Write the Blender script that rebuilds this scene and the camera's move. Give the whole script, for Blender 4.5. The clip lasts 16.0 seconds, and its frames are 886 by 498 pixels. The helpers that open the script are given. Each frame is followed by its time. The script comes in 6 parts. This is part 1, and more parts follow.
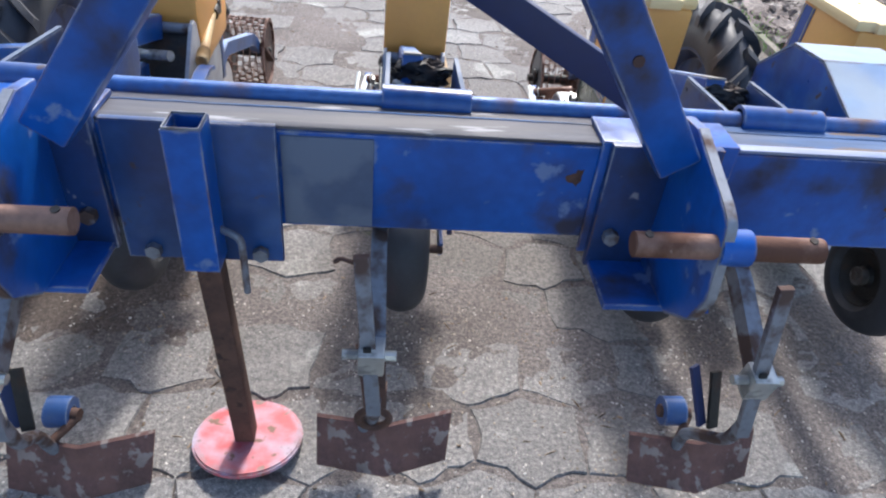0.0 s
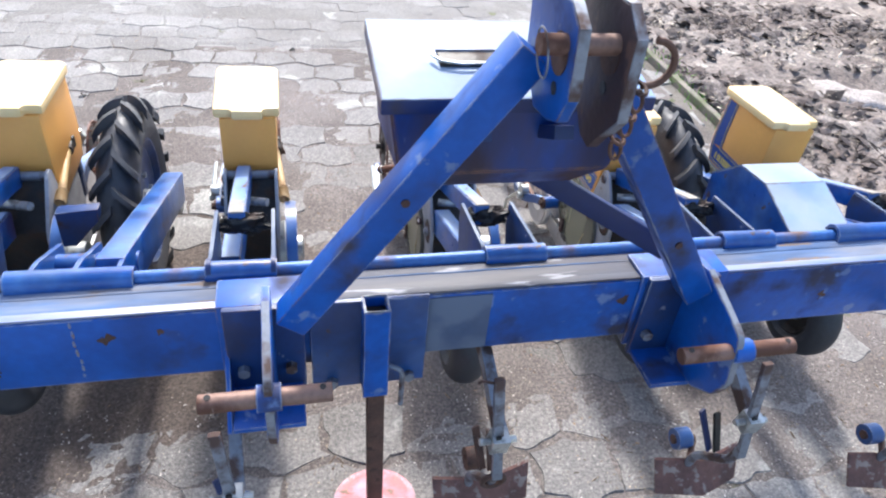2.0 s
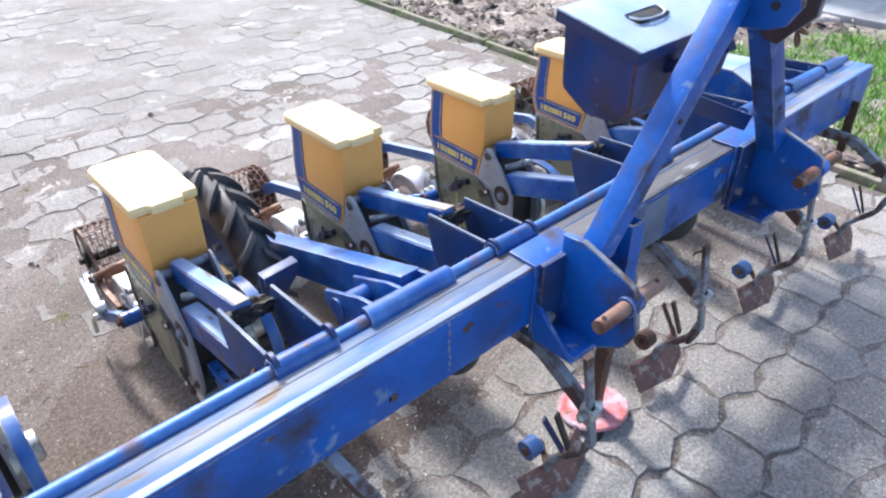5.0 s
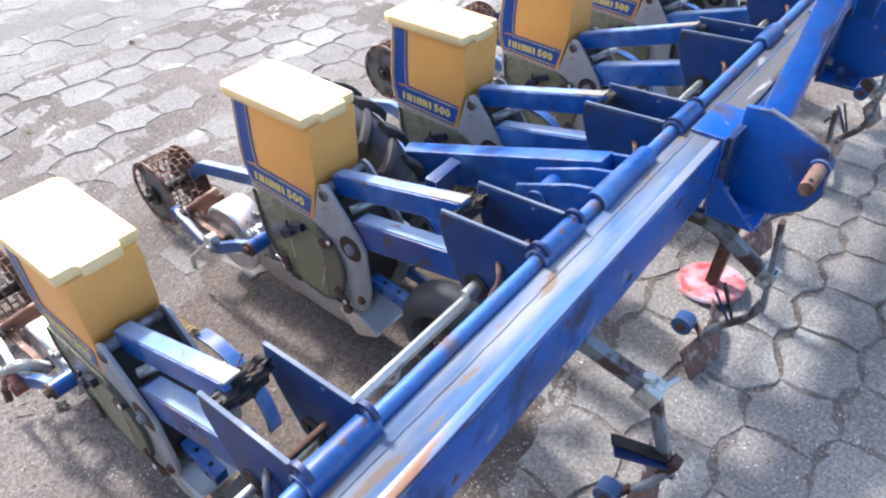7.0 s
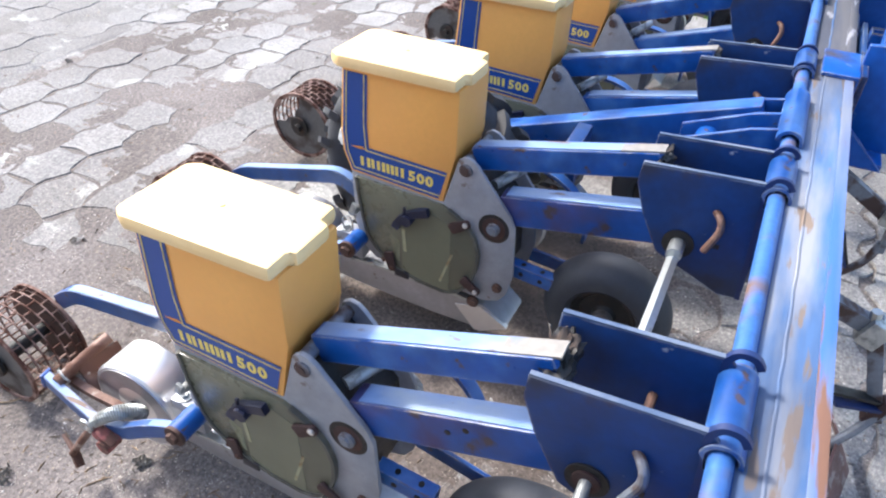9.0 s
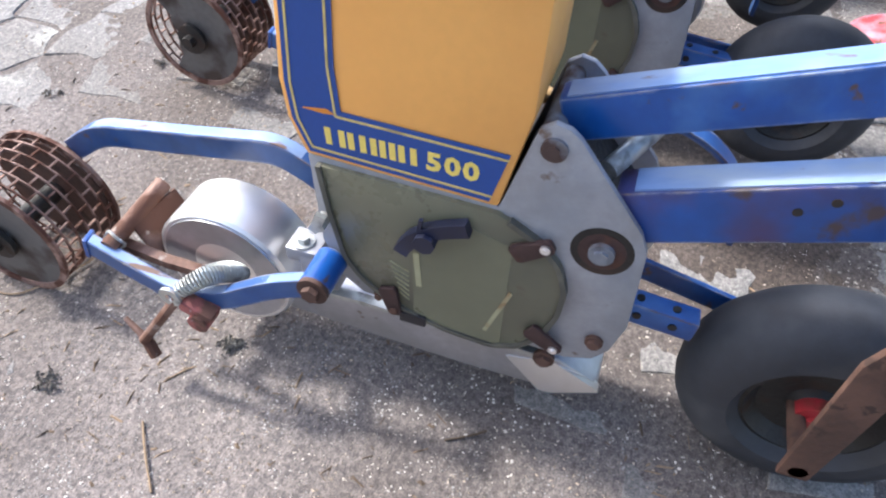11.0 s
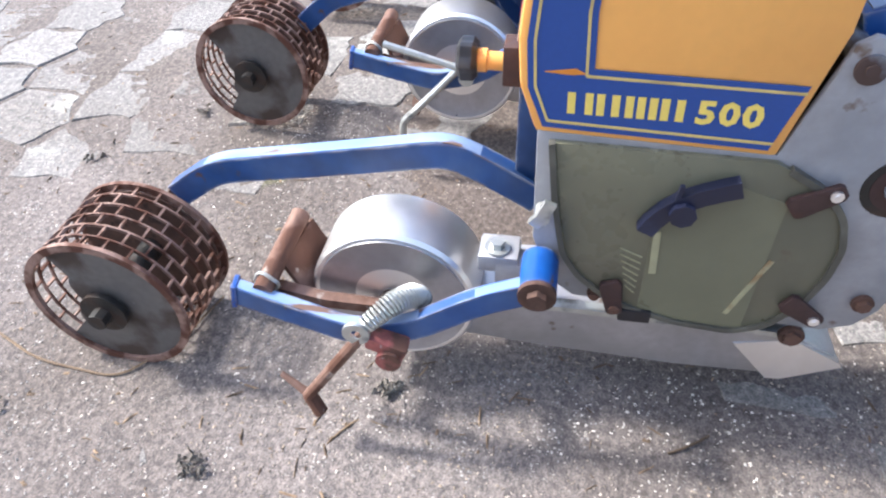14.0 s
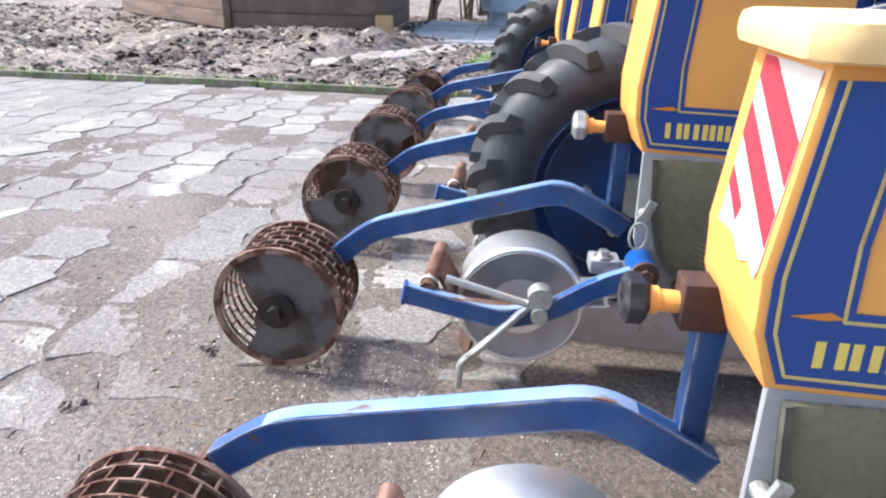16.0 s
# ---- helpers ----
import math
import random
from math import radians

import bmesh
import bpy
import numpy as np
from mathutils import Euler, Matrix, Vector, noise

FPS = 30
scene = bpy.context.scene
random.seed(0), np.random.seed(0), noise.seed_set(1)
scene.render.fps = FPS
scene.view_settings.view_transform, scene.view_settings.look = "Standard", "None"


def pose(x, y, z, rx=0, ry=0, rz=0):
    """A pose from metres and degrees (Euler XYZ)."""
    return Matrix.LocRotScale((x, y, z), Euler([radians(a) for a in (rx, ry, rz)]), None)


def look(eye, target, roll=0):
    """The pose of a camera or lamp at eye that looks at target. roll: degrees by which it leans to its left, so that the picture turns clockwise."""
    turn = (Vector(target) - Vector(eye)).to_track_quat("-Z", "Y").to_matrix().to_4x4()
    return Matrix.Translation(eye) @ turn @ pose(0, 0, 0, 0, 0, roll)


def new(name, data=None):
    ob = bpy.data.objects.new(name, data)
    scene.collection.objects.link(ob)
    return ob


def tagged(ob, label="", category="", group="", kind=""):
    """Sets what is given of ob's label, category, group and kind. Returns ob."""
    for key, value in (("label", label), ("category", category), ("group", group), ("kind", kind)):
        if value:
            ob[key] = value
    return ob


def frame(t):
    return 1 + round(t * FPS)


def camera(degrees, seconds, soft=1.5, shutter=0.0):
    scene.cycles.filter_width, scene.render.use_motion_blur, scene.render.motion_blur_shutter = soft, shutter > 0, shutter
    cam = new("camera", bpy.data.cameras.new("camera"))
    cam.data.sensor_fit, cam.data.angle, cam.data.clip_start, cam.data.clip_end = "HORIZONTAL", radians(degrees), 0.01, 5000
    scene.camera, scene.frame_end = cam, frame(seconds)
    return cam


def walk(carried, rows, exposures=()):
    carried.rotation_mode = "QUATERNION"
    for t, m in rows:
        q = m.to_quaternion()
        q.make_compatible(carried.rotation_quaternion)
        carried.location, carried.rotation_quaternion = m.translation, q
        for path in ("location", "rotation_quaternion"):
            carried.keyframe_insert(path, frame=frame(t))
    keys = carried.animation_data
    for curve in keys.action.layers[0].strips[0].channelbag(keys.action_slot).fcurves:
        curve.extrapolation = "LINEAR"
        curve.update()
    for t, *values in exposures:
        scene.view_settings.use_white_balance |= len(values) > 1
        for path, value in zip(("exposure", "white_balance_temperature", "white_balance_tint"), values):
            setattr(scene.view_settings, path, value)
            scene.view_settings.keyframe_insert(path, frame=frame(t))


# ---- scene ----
cam = camera(66.8, 16.0, soft=2.2)
PATH = [
    (0, (-0.097, -0.758, 0.988), (0.098, 0.834, -0.207), 7.2),
    (0.5, (-0.193, -0.814, 1.12), (-0.018, 0.77, -0.089), 6.3),
    (1, (-0.238, -0.83, 1.243), (-0.054, 0.809, 0.111), 4.9),
    (1.5, (-0.349, -0.836, 1.313), (-0.07, 0.811, 0.213), 6.3),
    (2, (-0.457, -0.872, 1.355), (-0.014, 0.677, 0.17), 7.1),
    (2.5, (-0.618, -0.902, 1.376), (0.066, 0.556, 0.191), 5.9),
    (3, (-0.83, -0.942, 1.41), (0.07, 0.44, 0.279), 6.1),
    (3.5, (-0.979, -0.894, 1.426), (-0.01, 0.47, 0.331), 6.4),
    (4, (-1.163, -0.806, 1.362), (-0.154, 0.567, 0.313), 1.8),
    (4.2, (-1.218, -0.778, 1.358), (-0.198, 0.582, 0.305), 0.4),
    (6.3, (-1.715, -0.433, 1.347), (-0.519, 0.571, 0.097), 2.1),
    (6.5, (-1.756, -0.374, 1.333), (-0.568, 0.633, 0.077), 0.4),
    (7, (-1.817, -0.3, 1.292), (-0.634, 0.657, -0.006), -0.1),
    (7.5, (-1.914, -0.192, 1.229), (-0.692, 0.806, 0.001), -2.2),
    (8, (-2.031, -0.056, 1.188), (-0.676, 0.81, -0.001), 1.4),
    (8.5, (-2.094, 0.052, 1.16), (-0.67, 0.783, -0.039), 3.2),
    (9, (-2.07, 0.165, 1.121), (-0.647, 0.851, -0.105), 2.0),
    (9.5, (-2.012, 0.269, 1.049), (-0.697, 0.859, -0.338), -1.2),
    (10, (-2.026, 0.38, 0.948), (-0.744, 0.855, -0.512), 4.3),
    (10.2, (-2.041, 0.421, 0.911), (-0.757, 0.901, -0.545), 3.7),
    (12.3, (-2.109, 0.65, 0.727), (-0.717, 0.908, -0.686), 1.0),
    (12.5, (-2.108, 0.666, 0.713), (-0.681, 0.95, -0.66), -0.2),
    (13, (-2.112, 0.702, 0.69), (-0.644, 1.024, -0.629), -1.8),
    (13.5, (-2.128, 0.77, 0.682), (-0.679, 1.132, -0.649), -1.7),
    (14, (-2.13, 0.824, 0.698), (-0.675, 1.121, -0.642), -2.4),
    (14.5, (-2.124, 0.87, 0.683), (-0.593, 1.106, -0.582), 2.1),
    (15, (-2.091, 0.931, 0.668), (-0.399, 1.074, -0.389), 2.2),
    (15.5, (-2.044, 0.989, 0.646), (-0.261, 1.139, -0.246), 2.0),
    (16, (-2.021, 1.037, 0.637), (-0.182, 1.185, -0.136), 1.4),
]
walk(cam, [(t, look(eye, target, roll)) for t, eye, target, roll in PATH],
     [(0, 0.7), (0.5, 0.9), (1, 1.0), (1.5, 1.02), (2.5, 1.05), (4.2, 1.1), (8.5, 1.16), (10, 1.12), (12.5, 1.34), (14.5, 1.31), (15.5, 1.15), (16, 1.1)])

# ---- light ----
SUN_AZ, SUN_EL = 8.0, 47.0            # degrees from +y towards +x, and above the horizon
world = bpy.data.worlds.new("sky")
scene.world = world
world.use_nodes = True
wn = world.node_tree.nodes
sky = wn.new("ShaderNodeTexSky")
sky.sky_type, sky.sun_disc = "NISHITA", False
sky.sun_elevation, sky.sun_rotation = radians(SUN_EL), radians(SUN_AZ)
sky.air_density, sky.dust_density, sky.ozone_density = 1.0, 2.5, 1.7
wn["Background"].inputs["Strength"].default_value = 0.222
world.node_tree.links.new(sky.outputs["Color"], wn["Background"].inputs["Color"])
sun = new("sun", bpy.data.lights.new("sun", "SUN"))
sun.data.energy, sun.data.angle, sun.data.color = 2.95, radians(5.5), (1.0, 0.98, 0.962)
sd = Vector((math.sin(radians(SUN_AZ)) * math.cos(radians(SUN_EL)), math.cos(radians(SUN_AZ)) * math.cos(radians(SUN_EL)), math.sin(radians(SUN_EL))))
sun.matrix_world = look(sd * 20, (0, 0, 0))


# ---- materials ----
def material(name, base, rough=0.5, metal=0.0, second=None, patch=4.0, amount=0.5, grain=60.0, vary=0.12, bump=0.15, third=None, third_at=0.7, spread=0.06, per_object=0.0, island=0.0, second_rough=0.85, stretch=(1, 1, 1), grime=0.0, grime_colour=(0.03, 0.026, 0.022), specks=None, spec=0.5, everywhere=False, grit=0.0, edge=None):
    """A surface: base colour with fine grain, a second colour in worn patches, a third in few small spots."""
    m = bpy.data.materials.new(name)
    m.use_nodes = True
    nt = m.node_tree
    n, link = nt.nodes, nt.links.new
    bsdf = n["Principled BSDF"]
    at = n.new("ShaderNodeNewGeometry").outputs["Position"] if everywhere else n.new("ShaderNodeTexCoord").outputs["Object"]

    def noise_tex(scale, detail, w):
        t = n.new("ShaderNodeTexNoise")
        t.inputs["Scale"].default_value, t.inputs["Detail"].default_value = scale, detail
        mp = n.new("ShaderNodeMapping")
        mp.inputs["Location"].default_value = (w, w * 1.7, w * 0.6)
        mp.inputs["Scale"].default_value = stretch
        link(at, mp.inputs["Vector"])
        link(mp.outputs["Vector"], t.inputs["Vector"])
        return t.outputs["Fac"]

    def ramp(fac, lo, hi):
        r = n.new("ShaderNodeMapRange")
        r.inputs["From Min"].default_value, r.inputs["From Max"].default_value = lo, hi
        link(fac, r.inputs["Value"])
        return r.outputs["Result"]

    def mix(fac, a, b, kind="MIX"):
        x = n.new("ShaderNodeMix")
        x.data_type, x.blend_type = "RGBA", kind
        for sock, v in ((x.inputs[0], fac), (x.inputs[6], a), (x.inputs[7], b)):
            if hasattr(v, "links"):
                link(v, sock)
            else:
                sock.default_value = v if isinstance(v, (int, float)) else (*v, 1)
        return x.outputs[2]

    g = noise_tex(grain, 6, 3.1)
    dark, light = [c * (1 - vary) for c in base], [min(1, c * (1 + vary)) for c in base]
    col = mix(ramp(g, 0.3, 0.7), dark, light)
    big = noise_tex(grain / 14, 3, 9.4)
    col = mix(ramp(big, 0.3, 0.7), col, mix(0.35, col, light), "MIX")
    rough_out = None
    if second:
        f = ramp(noise_tex(patch, 8, 21.0), 1 - amount - spread, 1 - amount + spread)
        col = mix(f, col, second)
        rough_out = f
    if third:
        f3 = ramp(noise_tex(patch * 2.3, 10, 5.5), third_at, third_at + 0.05)
        col = mix(f3, col, third)
    if specks:
        vo = n.new("ShaderNodeTexVoronoi")
        vo.inputs["Scale"].default_value = specks[1]
        wob = n.new("ShaderNodeMix")
        wob.data_type, wob.blend_type = "RGBA", "ADD"
        wn3 = n.new("ShaderNodeTexNoise")
        wn3.inputs["Scale"].default_value = specks[1] * 1.3
        link(at, wn3.inputs["Vector"])
        wob.inputs[0].default_value = 1.1 / specks[1]
        link(at, wob.inputs[6]), link(wn3.outputs["Color"], wob.inputs[7])
        link(wob.outputs[2], vo.inputs["Vector"])
        few = ramp(noise_tex(specks[1] * 0.11, 2, 31.0), 0.47, 0.62)
        mul = n.new("ShaderNodeMath")
        mul.operation = "MULTIPLY"
        link(ramp(vo.outputs["Distance"], specks[2], specks[2] * 0.7), mul.inputs[0])
        link(few, mul.inputs[1])
        col = mix(mul.outputs[0], col, specks[0])
    if grime:
        gm = n.new("ShaderNodeMath")
        gm.operation = "MULTIPLY"
        link(ramp(noise_tex(patch * 0.8, 9, 13.0), 0.42, 0.68), gm.inputs[0])
        gm.inputs[1].default_value = grime
        col = mix(gm.outputs[0], col, grime_colour)
    if grit:
        lo, hi = [(1 - grit) * v for v in (1, 1, 1)], [(1 + grit) * v for v in (1, 0.98, 0.95)]
        for sc, off in ((grain * 1.7, 41.0), (grain * 0.5, 57.0)):
            col = mix(1.0, col, mix(ramp(noise_tex(sc, 5, off), 0.36, 0.64), lo, hi), "MULTIPLY")
    if edge:
        bv = n.new("ShaderNodeBevel")
        bv.samples = 4
        bv.inputs["Radius"].default_value = edge[1]
        dt = n.new("ShaderNodeVectorMath")
        dt.operation = "DOT_PRODUCT"
        link(bv.outputs["Normal"], dt.inputs[0])
        link(n.new("ShaderNodeNewGeometry").outputs["Normal"], dt.inputs[1])
        em = n.new("ShaderNodeMath")
        em.operation = "MULTIPLY"
        link(ramp(dt.outputs["Value"], 0.995, 0.93), em.inputs[0])
        link(ramp(noise_tex(38, 6, 17.0), 0.36, 0.56), em.inputs[1])
        col = mix(em.outputs[0], col, mix(ramp(noise_tex(13, 4, 27.0), 0.45, 0.6), edge[0], edge[2]))
    if per_object or island:
        src = n.new("ShaderNodeObjectInfo").outputs["Random"] if per_object else n.new("ShaderNodeNewGeometry").outputs["Random Per Island"]
        k = per_object or island
        hsv = n.new("ShaderNodeHueSaturation")
        mr = n.new("ShaderNodeMapRange")
        mr.inputs["To Min"].default_value, mr.inputs["To Max"].default_value = 1 - k, 1 + k
        link(src, mr.inputs["Value"])
        link(mr.outputs["Result"], hsv.inputs["Value"])
        link(col, hsv.inputs["Color"])
        col = hsv.outputs["Color"]
    link(col, bsdf.inputs["Base Color"])
    rm = n.new("ShaderNodeMapRange")
    rm.inputs["To Min"].default_value, rm.inputs["To Max"].default_value = max(0.02, rough - 0.08), min(1, rough + 0.1)
    link(g, rm.inputs["Value"])
    if rough_out:
        rx = n.new("ShaderNodeMix")
        link(rough_out, rx.inputs[0])
        link(rm.outputs["Result"], rx.inputs[2])
        rx.inputs[3].default_value = second_rough
        link(rx.outputs[0], bsdf.inputs["Roughness"])
    else:
        link(rm.outputs["Result"], bsdf.inputs["Roughness"])
    bsdf.inputs["Metallic"].default_value = metal
    bsdf.inputs["Specular IOR Level"].default_value = spec
    if bump:
        b = n.new("ShaderNodeBump")
        b.inputs["Strength"].default_value, b.inputs["Distance"].default_value = bump, 0.004
        link(g, b.inputs["Height"])
        link(b.outputs["Normal"], bsdf.inputs["Normal"])
    return m


RUST = (0.11, 0.045, 0.022)
WEAR = ((0.3, 0.33, 0.38), 0.005, (0.13, 0.07, 0.045))
BLUE = material("blue_paint", (0.004, 0.083, 0.36), 0.36, 0, (0.05, 0.045, 0.06), 9, 0.37, 60, 0.14, 0.1, (0.13, 0.2, 0.38), 0.64, 0.075, grime=0.55, grime_colour=(0.005, 0.02, 0.085), spec=0.33, edge=WEAR)
BLUE2 = material("blue_paint_scuffed", (0.004, 0.072, 0.3), 0.3, 0, (0.05, 0.16, 0.42), 15, 0.42, 60, 0.12, 0.07, (0.09, 0.05, 0.035), 0.655, 0.12, grime=0.6, grime_colour=(0.01, 0.022, 0.07), second_rough=0.45, edge=WEAR)
BEAMTOP = material("worn_beam_top", (0.06, 0.14, 0.3), 0.7, 0, (0.25, 0.26, 0.285), 22, 0.47, 60, 0.2, 0.25, (0.2, 0.15, 0.115), 0.58, 0.12, stretch=(0.16, 1, 1), second_rough=0.8, spec=0.25, grime=0.6, grime_colour=(0.06, 0.058, 0.068))
GREASYTOP = material("greasy_bare_steel", (0.075, 0.08, 0.1), 0.6, 0, (0.13, 0.125, 0.13), 20, 0.44, 80, 0.2, 0.25, (0.33, 0.33, 0.35), 0.62, 0.1, stretch=(0.16, 1, 1), second_rough=0.6, spec=0.3, grime=0.4, grime_colour=(0.05, 0.034, 0.028))
# paler blue that paints the sky's sheen on upward faces, with rust flecks
SKYSHEEN = material("blue_paint_sky_sheen", (0.15, 0.25, 0.46), 0.34, 0, (0.28, 0.34, 0.42), 18, 0.45, 80, 0.12, 0.1, (0.14, 0.08, 0.055), 0.62, 0.12, stretch=(1, 0.3, 1), second_rough=0.5)
ARMBLUE = material("dulled_blue_paint", (0.012, 0.066, 0.22), 0.34, 0, (0.05, 0.11, 0.26), 14, 0.44, 60, 0.12, 0.07, (0.1, 0.055, 0.035), 0.645, 0.12, grime=0.6, grime_colour=(0.012, 0.022, 0.06), second_rough=0.45, edge=WEAR)
LOWARM = material("rust_stained_blue_paint", (0.004, 0.068, 0.29), 0.35, 0, (0.12, 0.04, 0.03), 6, 0.4, 60, 0.12, 0.1, (0.07, 0.04, 0.03), 0.62, 0.1, grime=0.6, grime_colour=(0.01, 0.02, 0.06), edge=WEAR)
BARETOP = material("bare_worn_metal", (0.23, 0.21, 0.185), 0.5, 0.1, (0.1, 0.2, 0.42), 20, 0.42, 80, 0.15, 0.1, (0.15, 0.08, 0.05), 0.62, 0.1)
FADED = material("faded_blue_paint", (0.055, 0.085, 0.15), 0.45, 0, (0.11, 0.14, 0.2), 14, 0.5, 60, 0.12, 0.1)
DARKBLUE = material("dark_blue_paint", (0.006, 0.02, 0.09), 0.45, 0, (0.05, 0.035, 0.03), 8, 0.4, 50, 0.1, 0.1)
LIDBLUE = material("pale_lid_blue", (0.17, 0.3, 0.5), 0.36, 0, (0.34, 0.4, 0.46), 7, 0.52, 50, 0.1, 0.06, (0.1, 0.06, 0.05), 0.7, 0.15, grime=0.35, grime_colour=(0.1, 0.13, 0.2), edge=((0.16, 0.1, 0.08), 0.007, (0.1, 0.06, 0.05)))
YELLOW = material("yellow_plastic", (0.83, 0.4, 0.1), 0.38, 0, (0.79, 0.36, 0.085), 7, 0.45, 90, 0.03, 0.03, (0.35, 0.18, 0.05), 0.73, 0.2, second_rough=0.45, grime=0.12, grime_colour=(0.3, 0.17, 0.07))
# lid plastic, paler than the hopper's yellow
LID = material("cream_plastic", (0.87, 0.62, 0.3), 0.42, 0, (0.84, 0.55, 0.22), 9, 0.4, 110, 0.03, 0.04, (0.3, 0.2, 0.1), 0.72, 0.2, second_rough=0.5)
LABEL_BLUE = material("label_blue", (0.01, 0.062, 0.27), 0.35, 0, None, 1, 0, 200, 0.05, 0.0)
LABEL_YELLOW = material("label_yellow", (0.8, 0.62, 0.14), 0.4, 0, None, 1, 0, 200, 0.05, 0.0)
LABEL_LINE = material("label_tan", (0.62, 0.48, 0.17), 0.4, 0, (0.45, 0.34, 0.14), 20, 0.4, 200, 0.05, 0.0)
ORANGE = material("label_orange", (0.7, 0.25, 0.03), 0.4, 0, None, 1, 0, 200, 0.05, 0.0)
GREY = material("cast_aluminium", (0.34, 0.35, 0.375), 0.42, 0.3, (0.27, 0.28, 0.3), 10, 0.45, 120, 0.1, 0.12, (0.15, 0.1, 0.075), 0.66, 0.15, grime=0.45, grime_colour=(0.12, 0.1, 0.085))
SILVER = material("bare_steel", (0.88, 0.88, 0.88), 0.34, 0.92, (0.8, 0.79, 0.78), 10, 0.45, 60, 0.04, 0.02, (0.3, 0.22, 0.16), 0.7, 0.15, second_rough=0.4)
ZINC = material("zinc_steel", (0.5, 0.52, 0.5), 0.38, 0.8, (0.3, 0.3, 0.29), 30, 0.4, 90, 0.1, 0.08)
COVER = material("green_grey_cover", (0.15, 0.15, 0.1), 0.25, 0, (0.105, 0.105, 0.072), 6, 0.5, 60, 0.08, 0.03, (0.1, 0.075, 0.05), 0.68, 0.2, second_rough=0.35, grime=0.4, grime_colour=(0.1, 0.085, 0.06))
COVERPALE = material("clear_cover_strip", (0.165, 0.168, 0.108), 0.25, 0, (0.14, 0.14, 0.09), 8, 0.5, 60, 0.08, 0.03, (0.12, 0.085, 0.05), 0.68, 0.2, second_rough=0.35, grime=0.35, grime_colour=(0.1, 0.085, 0.06))
# dark olive for the shaded groove at the cover's edge
COVEREDGE = material("cover_groove_shade", (0.07, 0.068, 0.055), 0.6, 0, (0.12, 0.115, 0.09), 20, 0.45, 90, 0.15, 0.15)
BOXBLUE = material("rust_streaked_blue", (0.003, 0.04, 0.2), 0.38, 0, (0.075, 0.042, 0.036), 7, 0.44, 60, 0.14, 0.1, (0.12, 0.17, 0.3), 0.66, 0.12, grime=0.7, grime_colour=(0.006, 0.018, 0.06), stretch=(1.3, 1.3, 0.5), edge=((0.17, 0.09, 0.06), 0.008, (0.1, 0.06, 0.05)))
PLATERUST = material("rust_over_blue", (0.05, 0.03, 0.03), 0.6, 0.1, (0.012, 0.03, 0.11), 7, 0.42, 90, 0.2, 0.25, (0.11, 0.06, 0.045), 0.62, 0.12)
# lighter copy of the shed boards: grazing sunlight put into the colour
SHEDLIT = material("sunlit_brown_boards", (0.15, 0.105, 0.08), 0.7, 0, (0.1, 0.07, 0.055), 5, 0.45, 70, 0.2, 0.25, per_object=0.12, stretch=(0.4, 0.4, 3))
STAIN = material("pale_scratch", (0.34, 0.33, 0.2), 0.5, 0, (0.25, 0.16, 0.08), 30, 0.4, 90, 0.1, 0.0)
RUSTY = material("rusty_steel", (0.07, 0.036, 0.026), 0.75, 0.1, (0.115, 0.06, 0.042), 18, 0.47, 140, 0.25, 0.4, (0.045, 0.024, 0.018), 0.6)
RUSTMESH = material("rusty_mesh", (0.27, 0.17, 0.135), 0.75, 0.2, (0.1, 0.04, 0.025), 30, 0.5, 160, 0.2, 0.3)
PIPE = material("worn_rusty_pipe", (0.2, 0.118, 0.09), 0.55, 0.25, (0.11, 0.05, 0.032), 14, 0.5, 120, 0.2, 0.25, (0.36, 0.3, 0.26), 0.66)
BLADE = material("rusty_blade", (0.125, 0.058, 0.05), 0.55, 0.2, (0.185, 0.095, 0.076), 20, 0.47, 110, 0.3, 0.4, (0.27, 0.21, 0.185), 0.57, 0.08, grime=0.6, grime_colour=(0.05, 0.024, 0.02))
GREYBAR = material("weathered_grey_steel", (0.2, 0.22, 0.255), 0.52, 0.4, (0.1, 0.065, 0.055), 22, 0.46, 100, 0.15, 0.2)
# greasy dark steel; also the painted shade of holes, slots and recesses
DARK = material("dark_grease_and_shade", (0.02, 0.019, 0.018), 0.5, 0.3, (0.06, 0.04, 0.03), 24, 0.42, 120, 0.3, 0.3)
RUBBER = material("black_rubber", (0.026, 0.029, 0.036), 0.6, 0, (0.066, 0.068, 0.073), 9, 0.4, 80, 0.2, 0.15)
LUGRUBBER = material("tractor_rubber", (0.032, 0.035, 0.043), 0.5, 0, (0.08, 0.08, 0.082), 8, 0.45, 70, 0.2, 0.2)
DISC = material("grey_wheel_disc", (0.125, 0.12, 0.115), 0.55, 0.3, (0.07, 0.05, 0.04), 12, 0.47, 90, 0.15, 0.15, (0.36, 0.37, 0.4), 0.68)
RED = material("worn_red_paint", (0.48, 0.05, 0.06), 0.5, 0, (0.45, 0.34, 0.4), 16, 0.47, 80, 0.1, 0.15, (0.16, 0.08, 0.05), 0.62, 0.12, edge=((0.38, 0.36, 0.46), 0.022, (0.16, 0.085, 0.06)))
HUBRED = material("red_hub_paint", (0.32, 0.02, 0.025), 0.5, 0, RUST, 20, 0.4, 80, 0.1, 0.1)
WHITE = material("white_film", (0.66, 0.63, 0.6), 0.5, 0, (0.4, 0.32, 0.25), 12, 0.42, 90, 0.05, 0.03)
SIGNRED = material("red_film", (0.5, 0.03, 0.05), 0.45, 0, (0.3, 0.05, 0.05), 12, 0.4, 90, 0.05, 0.03)
